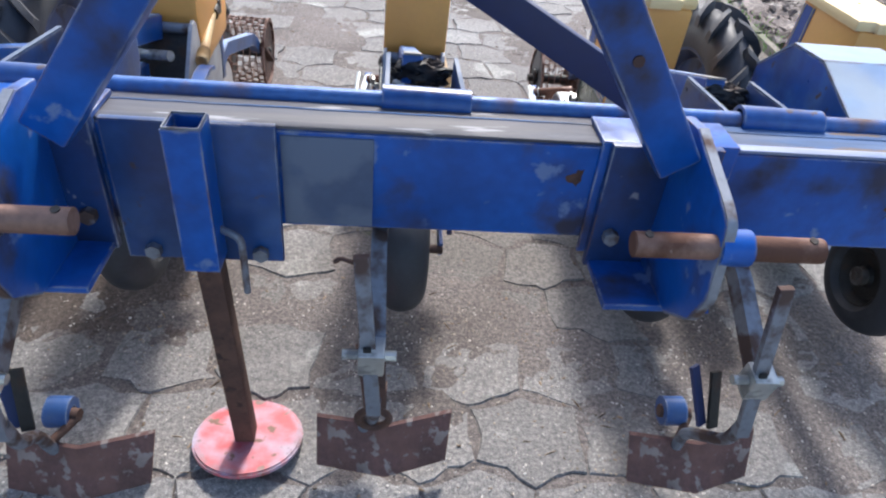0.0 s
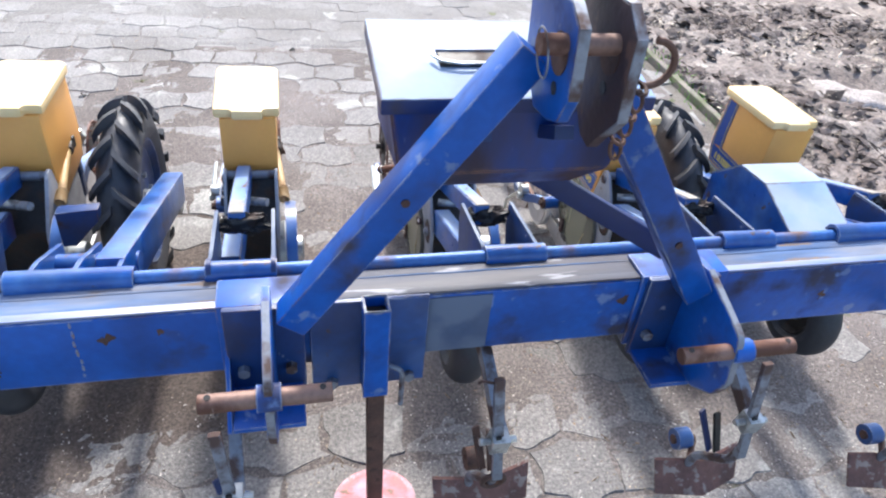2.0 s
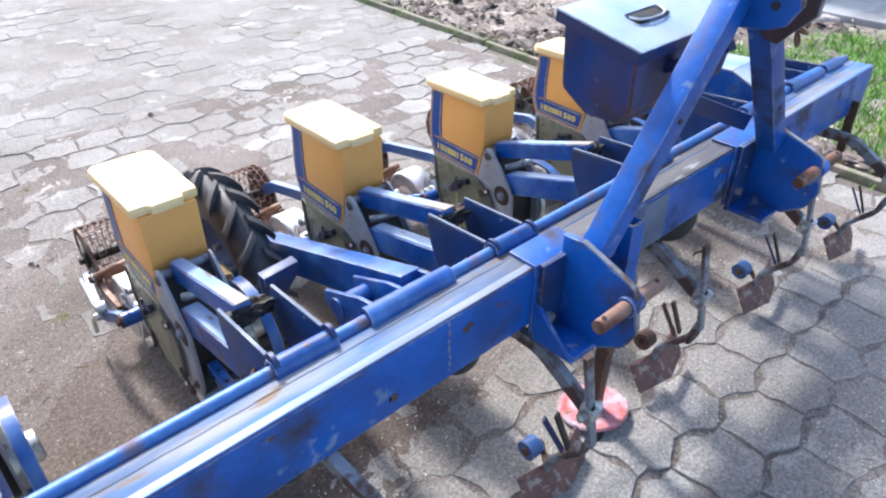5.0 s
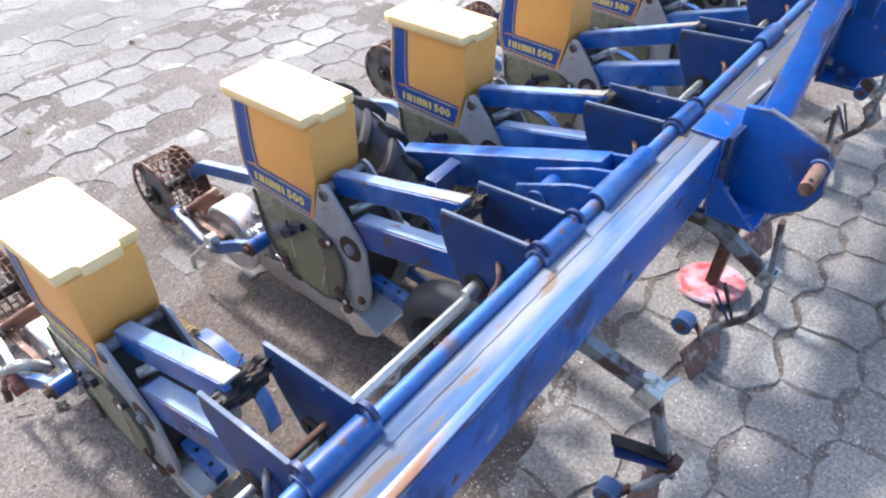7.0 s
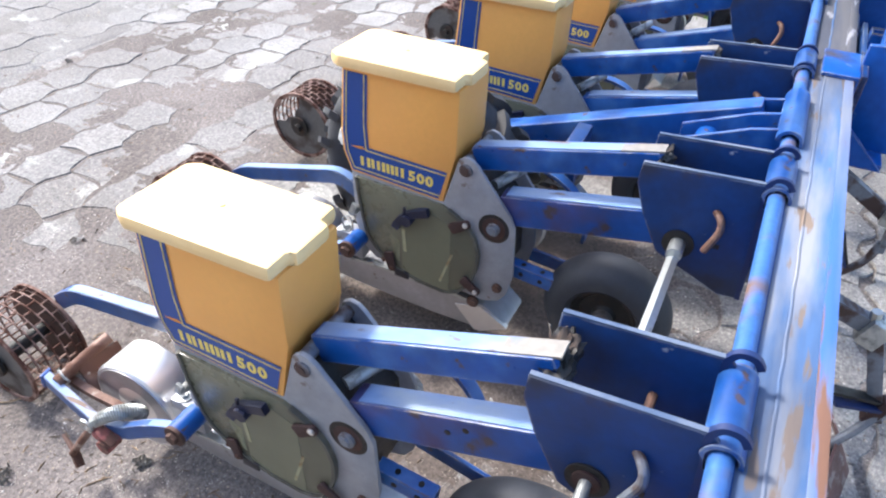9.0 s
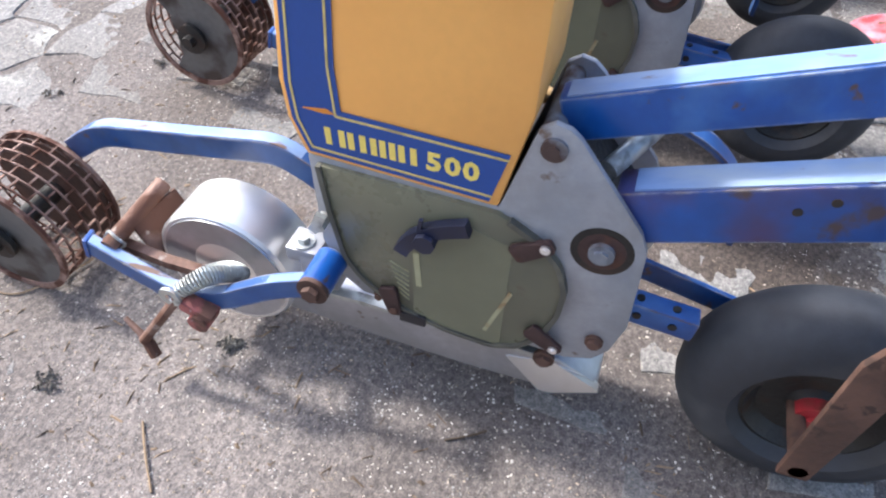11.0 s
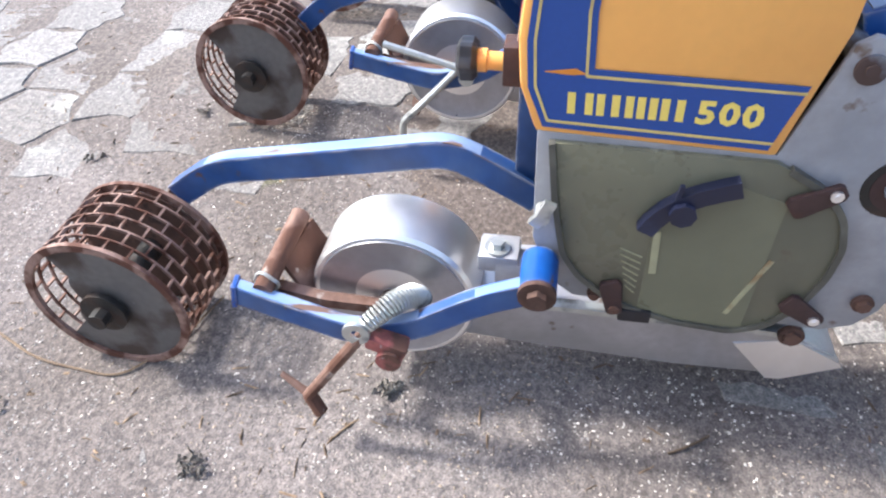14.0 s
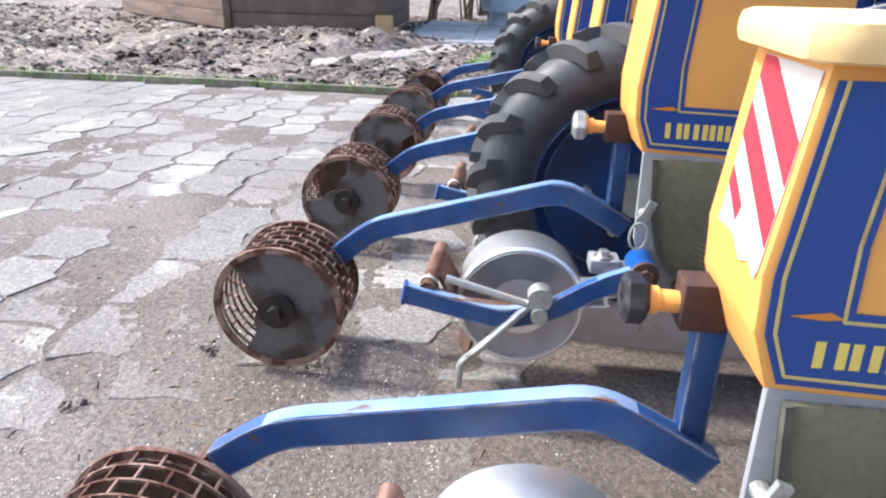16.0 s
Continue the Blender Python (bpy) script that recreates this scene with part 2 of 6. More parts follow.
BLACK = material("black_plastic", (0.012, 0.012, 0.016), 0.4, 0, (0.03, 0.03, 0.035), 30, 0.45, 100, 0.2, 0.05)
HANDLEBLUE = material("navy_plastic", (0.008, 0.011, 0.032), 0.4, 0, (0.03, 0.035, 0.07), 30, 0.45, 100, 0.1, 0.05)
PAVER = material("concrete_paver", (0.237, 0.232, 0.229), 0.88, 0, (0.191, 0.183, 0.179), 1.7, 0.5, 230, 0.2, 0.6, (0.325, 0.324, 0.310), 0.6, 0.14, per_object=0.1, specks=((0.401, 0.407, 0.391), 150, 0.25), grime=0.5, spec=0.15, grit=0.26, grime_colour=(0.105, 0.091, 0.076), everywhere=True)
# same stones as PAVER, mixed paler and less grimy for the far yard
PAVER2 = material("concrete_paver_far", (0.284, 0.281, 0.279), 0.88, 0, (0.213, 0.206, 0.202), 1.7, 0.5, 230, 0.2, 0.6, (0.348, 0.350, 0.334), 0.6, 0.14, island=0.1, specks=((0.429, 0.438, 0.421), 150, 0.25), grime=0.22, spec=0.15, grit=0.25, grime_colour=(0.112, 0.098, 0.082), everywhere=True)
SOIL = material("joint_soil", (0.201, 0.190, 0.173), 0.95, 0, (0.136, 0.124, 0.110), 2.6, 0.5, 230, 0.2, 0.6, (0.103, 0.120, 0.052), 0.68, 0.16, specks=((0.374, 0.370, 0.350), 150, 0.24), grime=0.6, grime_colour=(0.103, 0.088, 0.073), spec=0.15, grit=0.27, everywhere=True)
EARTH = material("garden_earth", (0.115, 0.092, 0.084), 0.95, 0, (0.24, 0.212, 0.195), 4, 0.5, 60, 0.35, 0.9, (0.4, 0.365, 0.33), 0.62, 0.18, grit=0.35)
CHIP = material("wood_chips", (0.4, 0.34, 0.265), 0.85, 0, (0.1, 0.075, 0.06), 1.2, 0.5, 90, 0.25, 0.3, island=0.75)
PALESOIL = material("pale_trodden_soil", (0.34, 0.31, 0.297), 0.95, 0, (0.22, 0.195, 0.182), 5, 0.42, 90, 0.2, 0.6, (0.2, 0.17, 0.15), 0.63, 0.1, grit=0.2)
CLOD = material("dark_clods", (0.085, 0.066, 0.058), 0.95, 0, (0.15, 0.125, 0.112), 4, 0.45, 90, 0.25, 0.4, island=0.5)
KERB = material("kerb_concrete", (0.2, 0.172, 0.142), 0.85, 0, (0.12, 0.125, 0.07), 6, 0.45, 90, 0.2, 0.4)
GRASS = material("grass", (0.1, 0.27, 0.02), 0.6, 0, (0.18, 0.3, 0.04), 5, 0.4, 40, 0.2, 0.0, island=0.45)
LITTER = material("dry_litter", (0.23, 0.16, 0.1), 0.85, 0, (0.12, 0.08, 0.05), 6, 0.5, 60, 0.2, 0.2, island=0.5)
SHED = material("brown_boards", (0.085, 0.055, 0.04), 0.6, 0, (0.13, 0.095, 0.075), 5, 0.45, 70, 0.2, 0.25, per_object=0.15)
# for the unseen wall that blocks sky light
BLOCKER = material("blocker_grey", (0.34, 0.33, 0.32), 0.9, 0, (0.28, 0.27, 0.26), 2, 0.5, 120, 0.1, 0.3)
PALEWOOD = material("pale_wood", (0.4, 0.26, 0.12), 0.65, 0, (0.3, 0.19, 0.09), 8, 0.45, 60, 0.15, 0.2)
SLAB = material("grey_slab", (0.3, 0.31, 0.32), 0.8, 0, (0.22, 0.22, 0.22), 4, 0.45, 90, 0.15, 0.3)
TUB = material("pale_blue_plastic", (0.42, 0.48, 0.55), 0.45, 0, (0.34, 0.39, 0.45), 6, 0.45, 80, 0.05, 0.05)
BARK = material("bark", (0.1, 0.075, 0.055), 0.9, 0, (0.06, 0.05, 0.035), 20, 0.5, 80, 0.2, 0.4)
ROD = material("rusty_rod", (0.035, 0.12, 0.34), 0.45, 0.1, (0.14, 0.085, 0.065), 9, 0.42, 90, 0.2, 0.2)
PLATEBLUE = material("greasy_blue_plate", (0.004, 0.035, 0.14), 0.45, 0, (0.06, 0.034, 0.028), 12, 0.33, 70, 0.15, 0.12, (0.25, 0.27, 0.32), 0.68, 0.05, grime=0.8, grime_colour=(0.018, 0.017, 0.022), spec=0.4, edge=WEAR)
WORNEDGE = material("worn_beam_edge", (0.2, 0.22, 0.27), 0.4, 0.1, (0.05, 0.14, 0.4), 16, 0.47, 90, 0.15, 0.2, (0.2, 0.1, 0.06), 0.58, 0.1, stretch=(0.1, 1, 1), second_rough=0.4)
# darker than the tread: the dish's dark reflection is put into this grey
WHEELFACE = material("wheel_face_reflection", (0.4, 0.41, 0.45), 0.3, 0.85, (0.3, 0.29, 0.28), 9, 0.42, 90, 0.1, 0.05, (0.16, 0.1, 0.08), 0.66, 0.15, second_rough=0.45)
TUBE = material("worn_tan_paint", (0.5, 0.33, 0.14), 0.5, 0, (0.32, 0.2, 0.1), 16, 0.45, 90, 0.12, 0.1, (0.2, 0.15, 0.1), 0.64, 0.1)
SHOE = material("ground_steel", (0.5, 0.5, 0.52), 0.33, 0.7, (0.36, 0.35, 0.34), 8, 0.45, 90, 0.1, 0.1, (0.2, 0.14, 0.1), 0.66, 0.15, second_rough=0.5)
LATCH = material("dark_rust", (0.05, 0.026, 0.024), 0.6, 0.2, (0.1, 0.045, 0.03), 30, 0.4, 120, 0.2, 0.3)
CLEVIS = material("flaked_red_paint", (0.26, 0.075, 0.065), 0.6, 0, (0.11, 0.05, 0.035), 40, 0.5, 120, 0.2, 0.25, (0.36, 0.3, 0.3), 0.64)
DUST = material("yard_dust", (0.242, 0.239, 0.235), 0.95, 0, (0.196, 0.188, 0.184), 2.6, 0.5, 230, 0.2, 0.6, (0.113, 0.134, 0.059), 0.69, 0.16, specks=((0.413, 0.414, 0.395), 150, 0.25), grime=0.3, grime_colour=(0.098, 0.084, 0.071), spec=0.15, grit=0.3, everywhere=True)
DIRT = material("yard_dirt", (0.192, 0.173, 0.167), 0.95, 0, (0.142, 0.126, 0.121), 2.6, 0.5, 230, 0.2, 0.6, (0.103, 0.122, 0.054), 0.69, 0.16, specks=((0.377, 0.374, 0.366), 150, 0.25), grime=0.6, grime_colour=(0.090, 0.076, 0.066), spec=0.15, grit=0.3, everywhere=True)
DARKSOIL = material("darker_brown_soil", (0.142, 0.121, 0.112), 0.95, 0, (0.105, 0.088, 0.081), 2.6, 0.5, 230, 0.2, 0.6, (0.076, 0.085, 0.036), 0.69, 0.16, specks=((0.279, 0.262, 0.245), 150, 0.25), grime=0.6, grime_colour=(0.067, 0.053, 0.044), spec=0.15, grit=0.3, everywhere=True)
GRIT = material("pale_grit", (0.5, 0.46, 0.41), 0.8, 0, (0.3, 0.24, 0.18), 9, 0.5, 60, 0.1, 0.1, island=0.45, everywhere=True)


# ---- building helpers ----
def box(bm, c, s, rot=None, bevel=0.0):
    m = Matrix.Translation(c) @ (rot.to_matrix().to_4x4() if isinstance(rot, Euler) else rot or Matrix()) @ Matrix.Diagonal((*s, 1))
    r = bmesh.ops.create_cube(bm, size=1, matrix=m)
    if bevel:
        es = {e for v in r["verts"] for e in v.link_edges}
        bmesh.ops.bevel(bm, geom=list(es), offset=bevel, segments=2, affect="EDGES", profile=0.6)
    return bm


def cyl(bm, a, b, r, seg=14, r2=None):
    a, b = Vector(a), Vector(b)
    m = Matrix.Translation((a + b) / 2) @ (b - a).to_track_quat("Z", "Y").to_matrix().to_4x4()
    bmesh.ops.create_cone(bm, cap_ends=True, segments=seg, radius1=r, radius2=r if r2 is None else r2, depth=(b - a).length, matrix=m)
    return bm


def bar(bm, a, b, w, h, bevel=0.0, up=(0, 0, 1)):
    """A straight bar of section w (sideways) by h from a to b."""
    a, b = Vector(a), Vector(b)
    d = (b - a).normalized()
    side = d.cross(Vector(up)).normalized()
    u = side.cross(d)
    m = Matrix((side, d, u)).transposed().to_4x4()
    return box(bm, (a + b) / 2, (w, (b - a).length, h), m, bevel)


def prism(bm, prof, x0, x1, bevel=0.0, axis="x"):
    """A flat plate with the outline prof in (y, z), from x0 to x1 (or in (x, y) from z0 to z1, or (x, z) from y0 to y1)."""
    at = {"x": lambda p, q: (q, p[0], p[1]), "z": lambda p, q: (p[0], p[1], q), "y": lambda p, q: (p[0], q, p[1])}[axis]
    va, vb = [bm.verts.new(at(p, x0)) for p in prof], [bm.verts.new(at(p, x1)) for p in prof]
    fs = [bm.faces.new(va), bm.faces.new(vb[::-1])]
    n = len(prof)
    for i in range(n):
        fs.append(bm.faces.new((va[i], va[(i + 1) % n], vb[(i + 1) % n], vb[i])))
    bmesh.ops.recalc_face_normals(bm, faces=fs)
    if bevel:
        es = {e for f in fs for e in f.edges}
        bmesh.ops.bevel(bm, geom=list(es), offset=bevel, segments=2, affect="EDGES", profile=0.6)
    return bm


def sweep(bm, pts, w, h, side=(1, 0, 0)):
    """A bent bar of rectangular section along pts; w lies along side."""
    pts, side = [Vector(p) for p in pts], Vector(side)
    rings = []
    for i, p in enumerate(pts):
        d = (pts[min(i + 1, len(pts) - 1)] - pts[max(i - 1, 0)]).normalized()
        s = (side - d * side.dot(d)).normalized()
        u = s.cross(d)
        rings.append([bm.verts.new(p + s * a * w / 2 + u * b * h / 2) for a, b in ((-1, -1), (1, -1), (1, 1), (-1, 1))])
    fs = [bm.faces.new(rings[0]), bm.faces.new(rings[-1][::-1])]
    for r, q in zip(rings, rings[1:]):
        fs += [bm.faces.new((r[k], r[(k + 1) % 4], q[(k + 1) % 4], q[k])) for k in range(4)]
    bmesh.ops.recalc_face_normals(bm, faces=fs)
    return bm


def pipe(bm, pts, r, seg=8):
    """A round bent rod along pts."""
    pts = [Vector(p) for p in pts]
    rings, ref = [], Vector((0.31, 0.17, 0.93))
    for i, p in enumerate(pts):
        d = (pts[min(i + 1, len(pts) - 1)] - pts[max(i - 1, 0)]).normalized()
        s = (ref - d * ref.dot(d)).normalized()
        u = d.cross(s)
        ref = s
        rings.append([bm.verts.new(p + (s * math.cos(a) + u * math.sin(a)) * r) for a in (2 * math.pi * k / seg for k in range(seg))])
    bm.faces.new(rings[0][::-1]), bm.faces.new(rings[-1])
    for a, b in zip(rings, rings[1:]):
        for k in range(seg):
            bm.faces.new((a[k], a[(k + 1) % seg], b[(k + 1) % seg], b[k]))
    return bm


def lathe(bm, prof, c, seg=40):
    """A body of revolution about the x axis through c; prof holds (x, radius), closed."""
    c = Vector(c)
    rings = []
    for k in range(seg):
        a = 2 * math.pi * k / seg
        rings.append([bm.verts.new(c + Vector((x, r * math.cos(a), r * math.sin(a)))) for x, r in prof])
    n = len(prof)
    fs = []
    for k in range(seg):
        p, q = rings[k], rings[(k + 1) % seg]
        fs += [bm.faces.new((p[i], p[(i + 1) % n], q[(i + 1) % n], q[i])) for i in range(n)]
    bmesh.ops.recalc_face_normals(bm, faces=fs)
    return bm


def rounded(pts, r=0.01, n=4):
    """An open or closed bend softened: each inner corner of pts becomes an arc of n steps."""
    out = [Vector(pts[0])]
    for a, b, c in zip(pts, pts[1:], pts[2:]):
        a, b, c = Vector(a), Vector(b), Vector(c)
        p, q = b + (a - b).normalized() * r, b + (c - b).normalized() * r
        out += [p.lerp(b, t).lerp(b.lerp(q, t), t) for t in (k / n for k in range(n + 1))]
    return out + [Vector(pts[-1])]


def smooth(me, angle=35):
    me.polygons.foreach_set("use_smooth", [True] * len(me.polygons))
    me.set_sharp_from_angle(angle=radians(angle))


def mesh(name, bm, mat):
    me = bpy.data.meshes.new(name)
    bm.to_mesh(me)
    bm.free()
    me.materials.append(mat)
    smooth(me)
    return me


def part(name, bm, mat, parent, label=""):
    me = bm if isinstance(bm, bpy.types.Mesh) else mesh(name, bm, mat)
    ob = new(name, me)
    ob.parent = parent
    return tagged(ob, label)


def thing(name, at, label, category, group="", kind=""):
    ob = new(name)
    ob.location = at
    return tagged(ob, label, category, group, kind)


def solo(name, bm, mat, label, category, group="", kind=""):
    return tagged(new(name, mesh(name, bm, mat)), label, category, group, kind)


def B():
    return bmesh.new()


def lettering(name, body, size, mat, parent, m, depth=0.0006):
    cu = bpy.data.curves.new(name, "FONT")
    cu.body, cu.size, cu.extrude, cu.resolution_u, cu.offset = body, size, depth, 2, size * 0.035
    tmp = bpy.data.objects.new(name, cu)
    me = bpy.data.meshes.new_from_object(tmp)
    bpy.data.objects.remove(tmp)
    me.transform(m)
    me.materials.append(mat)
    ob = new(name, me)
    ob.parent = parent
    return ob


# ---- the ground ----
def kerb_x(y):
    return 1.585 + 0.043 * y


def gz(x, y):
    """The settled paving: a hollow under the end unit, a low swell under the next two."""
    return -0.034 * math.exp(-((x + 1.75) / 0.42) ** 2 - ((y - 0.75) / 0.75) ** 2) + 0.02 * math.exp(-((x + 0.8) / 0.42) ** 2 - ((y - 1.3) / 0.5) ** 2)


def ground():
    xs = [-60, -25, -10, -5] + [-3.2 + 0.1 * i for i in range(47)] + [1.9, 3, 6, 12, 25, 60]
    ys = [-60, -25, -8, -3] + [-1.6 + 0.1 * i for i in range(52)] + [4, 5, 8, 14, 25, 60]
    V = [(x, y, gz(x, y) - 0.0115) for y in ys for x in xs]
    n = len(xs)
    F = [(j * n + i, j * n + i + 1, (j + 1) * n + i + 1, (j + 1) * n + i) for j in range(len(ys) - 1) for i in range(n - 1)]
    me = bpy.data.meshes.new("ground")
    me.from_pydata(V, [], F)
    me.materials.append(SOIL)
    smooth(me)
    return tagged(new("ground", me), "sandy soil under the paved yard and its joints", "ground", kind="structure")


WAY0, WAY1 = Vector((2.45, 2.33)), Vector((4.5, 0.92))      # the trodden strip across the bed


def way_at(x, y):
    """How far along the strip a spot lies, and how far beside it."""
    d = WAY1 - WAY0
    t = (Vector((x, y)) - WAY0).dot(d) / d.length_squared
    return t, (Vector((x, y)) - WAY0 - d * t).length


def trodden_strip():
    d = WAY1 - WAY0
    side = Vector((-d.y, d.x)).normalized()
    nx, ny = 70, 14
    V = []
    for i in range(nx + 1):
        for j in range(ny + 1):
            t, q = i / nx, j / ny * 2 - 1
            w = 0.12 + 0.14 * t
            p = WAY0 + d * t + side * q * w * (1 + 0.7 * noise.noise((t * 7, q, 3)) + 0.5 * noise.noise((t * 25, q, 3)))
            e = 1 - max(abs(q), abs(2 * t - 1)) ** 3
            V.append((p.x, p.y, -0.02 + 0.055 * min(1, 2.2 * e) + 0.014 * noise.noise((p.x * 14, p.y * 14, 1)) + 0.008 * noise.noise((p.x * 37, p.y * 37, 1))))
    F = [(i * (ny + 1) + j, (i + 1) * (ny + 1) + j, (i + 1) * (ny + 1) + j + 1, i * (ny + 1) + j + 1) for i in range(nx) for j in range(ny)]
    me = bpy.data.meshes.new("trodden_strip")
    me.from_pydata(V, [], F)
    me.polygons.foreach_set("use_smooth", [True] * len(F))
    me.materials.append(PALESOIL)
    return tagged(new("ground_strip", me), "pale dry trodden soil across the garden bed", "ground", kind="structure")


def garden_bed():
    bm = B()
    nx, ny = 150, 190
    vs = {}
    for i in range(nx + 1):
        for j in range(ny + 1):
            y = -3.5 + 13.5 * j / ny
            x = kerb_x(y) + 0.04 + 14 * (i / nx) ** 1.6
            h = 0.012 + 0.05 * noise.noise((x * 1.3, y * 1.3, 0)) + 0.045 * noise.noise((x * 5, y * 5, 2)) + 0.03 * noise.noise((x * 13, y * 13, 6))
            h += 0.11 * math.exp(-((x - 3.6) ** 2 / 0.5 + (y - 2.6) ** 2 / 1.6)) * (1 + 0.8 * noise.noise((x * 4, y * 4, 7)))
            t, off = way_at(x, y)
            if -0.05 < t < 1.05:
                h = h + (0.008 - h) * max(0, min(1, 1.8 - off / 0.17))
            vs[i, j] = bm.verts.new((x, y, max(0.006, h if i else 0.01)))
    for i in range(nx):
        for j in range(ny):
            bm.faces.new((vs[i, j], vs[i + 1, j], vs[i + 1, j + 1], vs[i, j + 1]))
    return solo("ground_bed", bm, EARTH, "dark uneven garden earth beyond the kerb", "ground", kind="structure")


def kerb():
    root = thing("kerb", (0, 0, 0), "weathered concrete edging along the paved yard", "kerb", kind="structure")
    y = -3.6
    while y < 10:
        bm = B()
        bar(bm, (kerb_x(y), y, 0.0), (kerb_x(y + 0.985), y + 0.985, 0.0), 0.038, 0.062 + random.uniform(-0.008, 0.008), 0.006)
        part("kerb_stone", bm, KERB, root)
        y += 1.0


PX, PY = 0.198, 0.172      # pitch of the paving along x, and from row to row


def paver_outline(i, j):
    """The uneven six-sided, wavy outline of one paving stone."""
    cx, cy = i * PX + (PX / 2 if j % 2 else 0), j * PY
    g = 0.0013
    a, b, k = PX / 2 - g, PY / 2 - g, 0.024
    way = [(-a, -b + k), (-a * 0.5, -b + 0.012), (0, -b - k + 0.012), (a * 0.5, -b + 0.012), (a, -b + k), (a - 0.006, 0), (a, b - k + 0.012), (a * 0.5, b - 0.008), (0, b + k - 0.012), (-a * 0.5, b - 0.008), (-a, b - k + 0.012), (-a + 0.008, 0)]
    pts = [q for p, r in zip(way, way[1:] + way[:1]) for q in (p, ((p[0] + r[0]) / 2, (p[1] + r[1]) / 2))]

    def push(x, y, n):
        u, v = cx + x, cy + y
        return 0.026 * noise.noise((u * 7, v * 7, n)) + 0.012 * noise.noise((u * 38, v * 38, n + 3)) + 0.0022 * noise.noise((cx * 9 + x * 130, cy * 9 + y * 130, n + 6))
    return cx, cy, [(x + push(x, y, 1), y + push(x, y, 5)) for x, y in pts]


def paver_mesh(pts, tilt):
    vs, fs, n = [], [], len(pts)
    for z, s in ((-0.03, 1.0), (-0.0025, 1.0), (0.001, 0.975)):
        vs += [(x * s, y * s, z + (tilt[0] * x + tilt[1] * y if z > -0.02 else 0)) for x, y in pts]
    for r in (0, n):
        fs += [(r + k, r + (k + 1) % n, r + n + (k + 1) % n, r + n + k) for k in range(n)]
    fs.append(tuple(range(2 * n, 3 * n)))
    return vs, fs


def paving():
    root = thing("pavement", (0, 0, 0), "grey interlocking concrete paving with worn edges", "paving", kind="structure")
    V, F, count = [], [], 0
    for j in range(-22, 66):
        for i in range(-30, 10):
            cx, cy, pts = paver_outline(i, j)
            if cx > kerb_x(cy) - 0.09 or cx < -5.6:
                continue
            lift = random.uniform(-0.0036, 0.0022)
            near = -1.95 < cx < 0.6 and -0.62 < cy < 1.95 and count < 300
            vs, fs = paver_mesh(pts, (random.uniform(-0.009, 0.009), random.uniform(-0.009, 0.009)))
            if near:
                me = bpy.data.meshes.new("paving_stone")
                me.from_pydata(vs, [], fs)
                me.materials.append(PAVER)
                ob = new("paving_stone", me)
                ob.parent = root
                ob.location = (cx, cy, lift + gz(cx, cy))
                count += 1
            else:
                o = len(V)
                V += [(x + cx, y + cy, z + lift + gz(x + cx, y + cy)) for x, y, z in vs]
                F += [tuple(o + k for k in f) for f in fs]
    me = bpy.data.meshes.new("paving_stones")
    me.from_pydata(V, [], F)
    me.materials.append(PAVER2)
    ob = new("paving_stones", me)
    ob.parent = root
    tagged(ob, "the rest of the grey concrete paving", kind="stuff")


def film_h(x, y, base):
    """How high the dirt lies at a spot; low ahead of the toolbar, thick round the units."""
    base = base - 0.0024 * max(0.0, min(1.0, (0.25 - y) / 0.3)) * max(0.15, min(1.0, (1.0 - x) / 0.6))
    h = base + 0.0030 * noise.noise((x * 2.2, y * 2.2, 11)) + 0.0022 * noise.noise((x * 9, y * 9, 4)) + 0.0016 * noise.noise((x * 41, y * 41, 8))
    ex, ey = max(0, -1.95 - x, x - 0.9), max(0, 0.3 - y, y - 1.25)
    h += 0.0019 * math.exp(-(ex * ex + ey * ey) / 0.12) + 0.0085 * math.exp(-((x + 1.8) ** 2 / 0.45 + (y - 0.95) ** 2 / 0.5))
    return max(h, -0.011) + gz(x, y)


def dirt_film(x0, y0, st, nx, ny, base, mat, label):
    """Dirt that lies in the joints and over the stones, thickest round the units."""
    V = []
    for j in range(ny + 1):
        for i in range(nx + 1):
            x, y = x0 + i * st, y0 + j * st
            out = i in (0, nx) or j in (0, ny) or x > kerb_x(y) - 0.05
            V.append((x, y, gz(x, y) - 0.011 if out else film_h(x, y, base)))
    F = [(j * (nx + 1) + i, j * (nx + 1) + i + 1, (j + 1) * (nx + 1) + i + 1, (j + 1) * (nx + 1) + i) for j in range(ny) for i in range(nx)]
    me = bpy.data.meshes.new("dirt_film")
    me.from_pydata(V, [], F)
    me.polygons.foreach_set("use_smooth", [True] * len(F))
    me.materials.append(mat)
    return tagged(new("dirt_film", me), label, "dirt", kind="stuff")


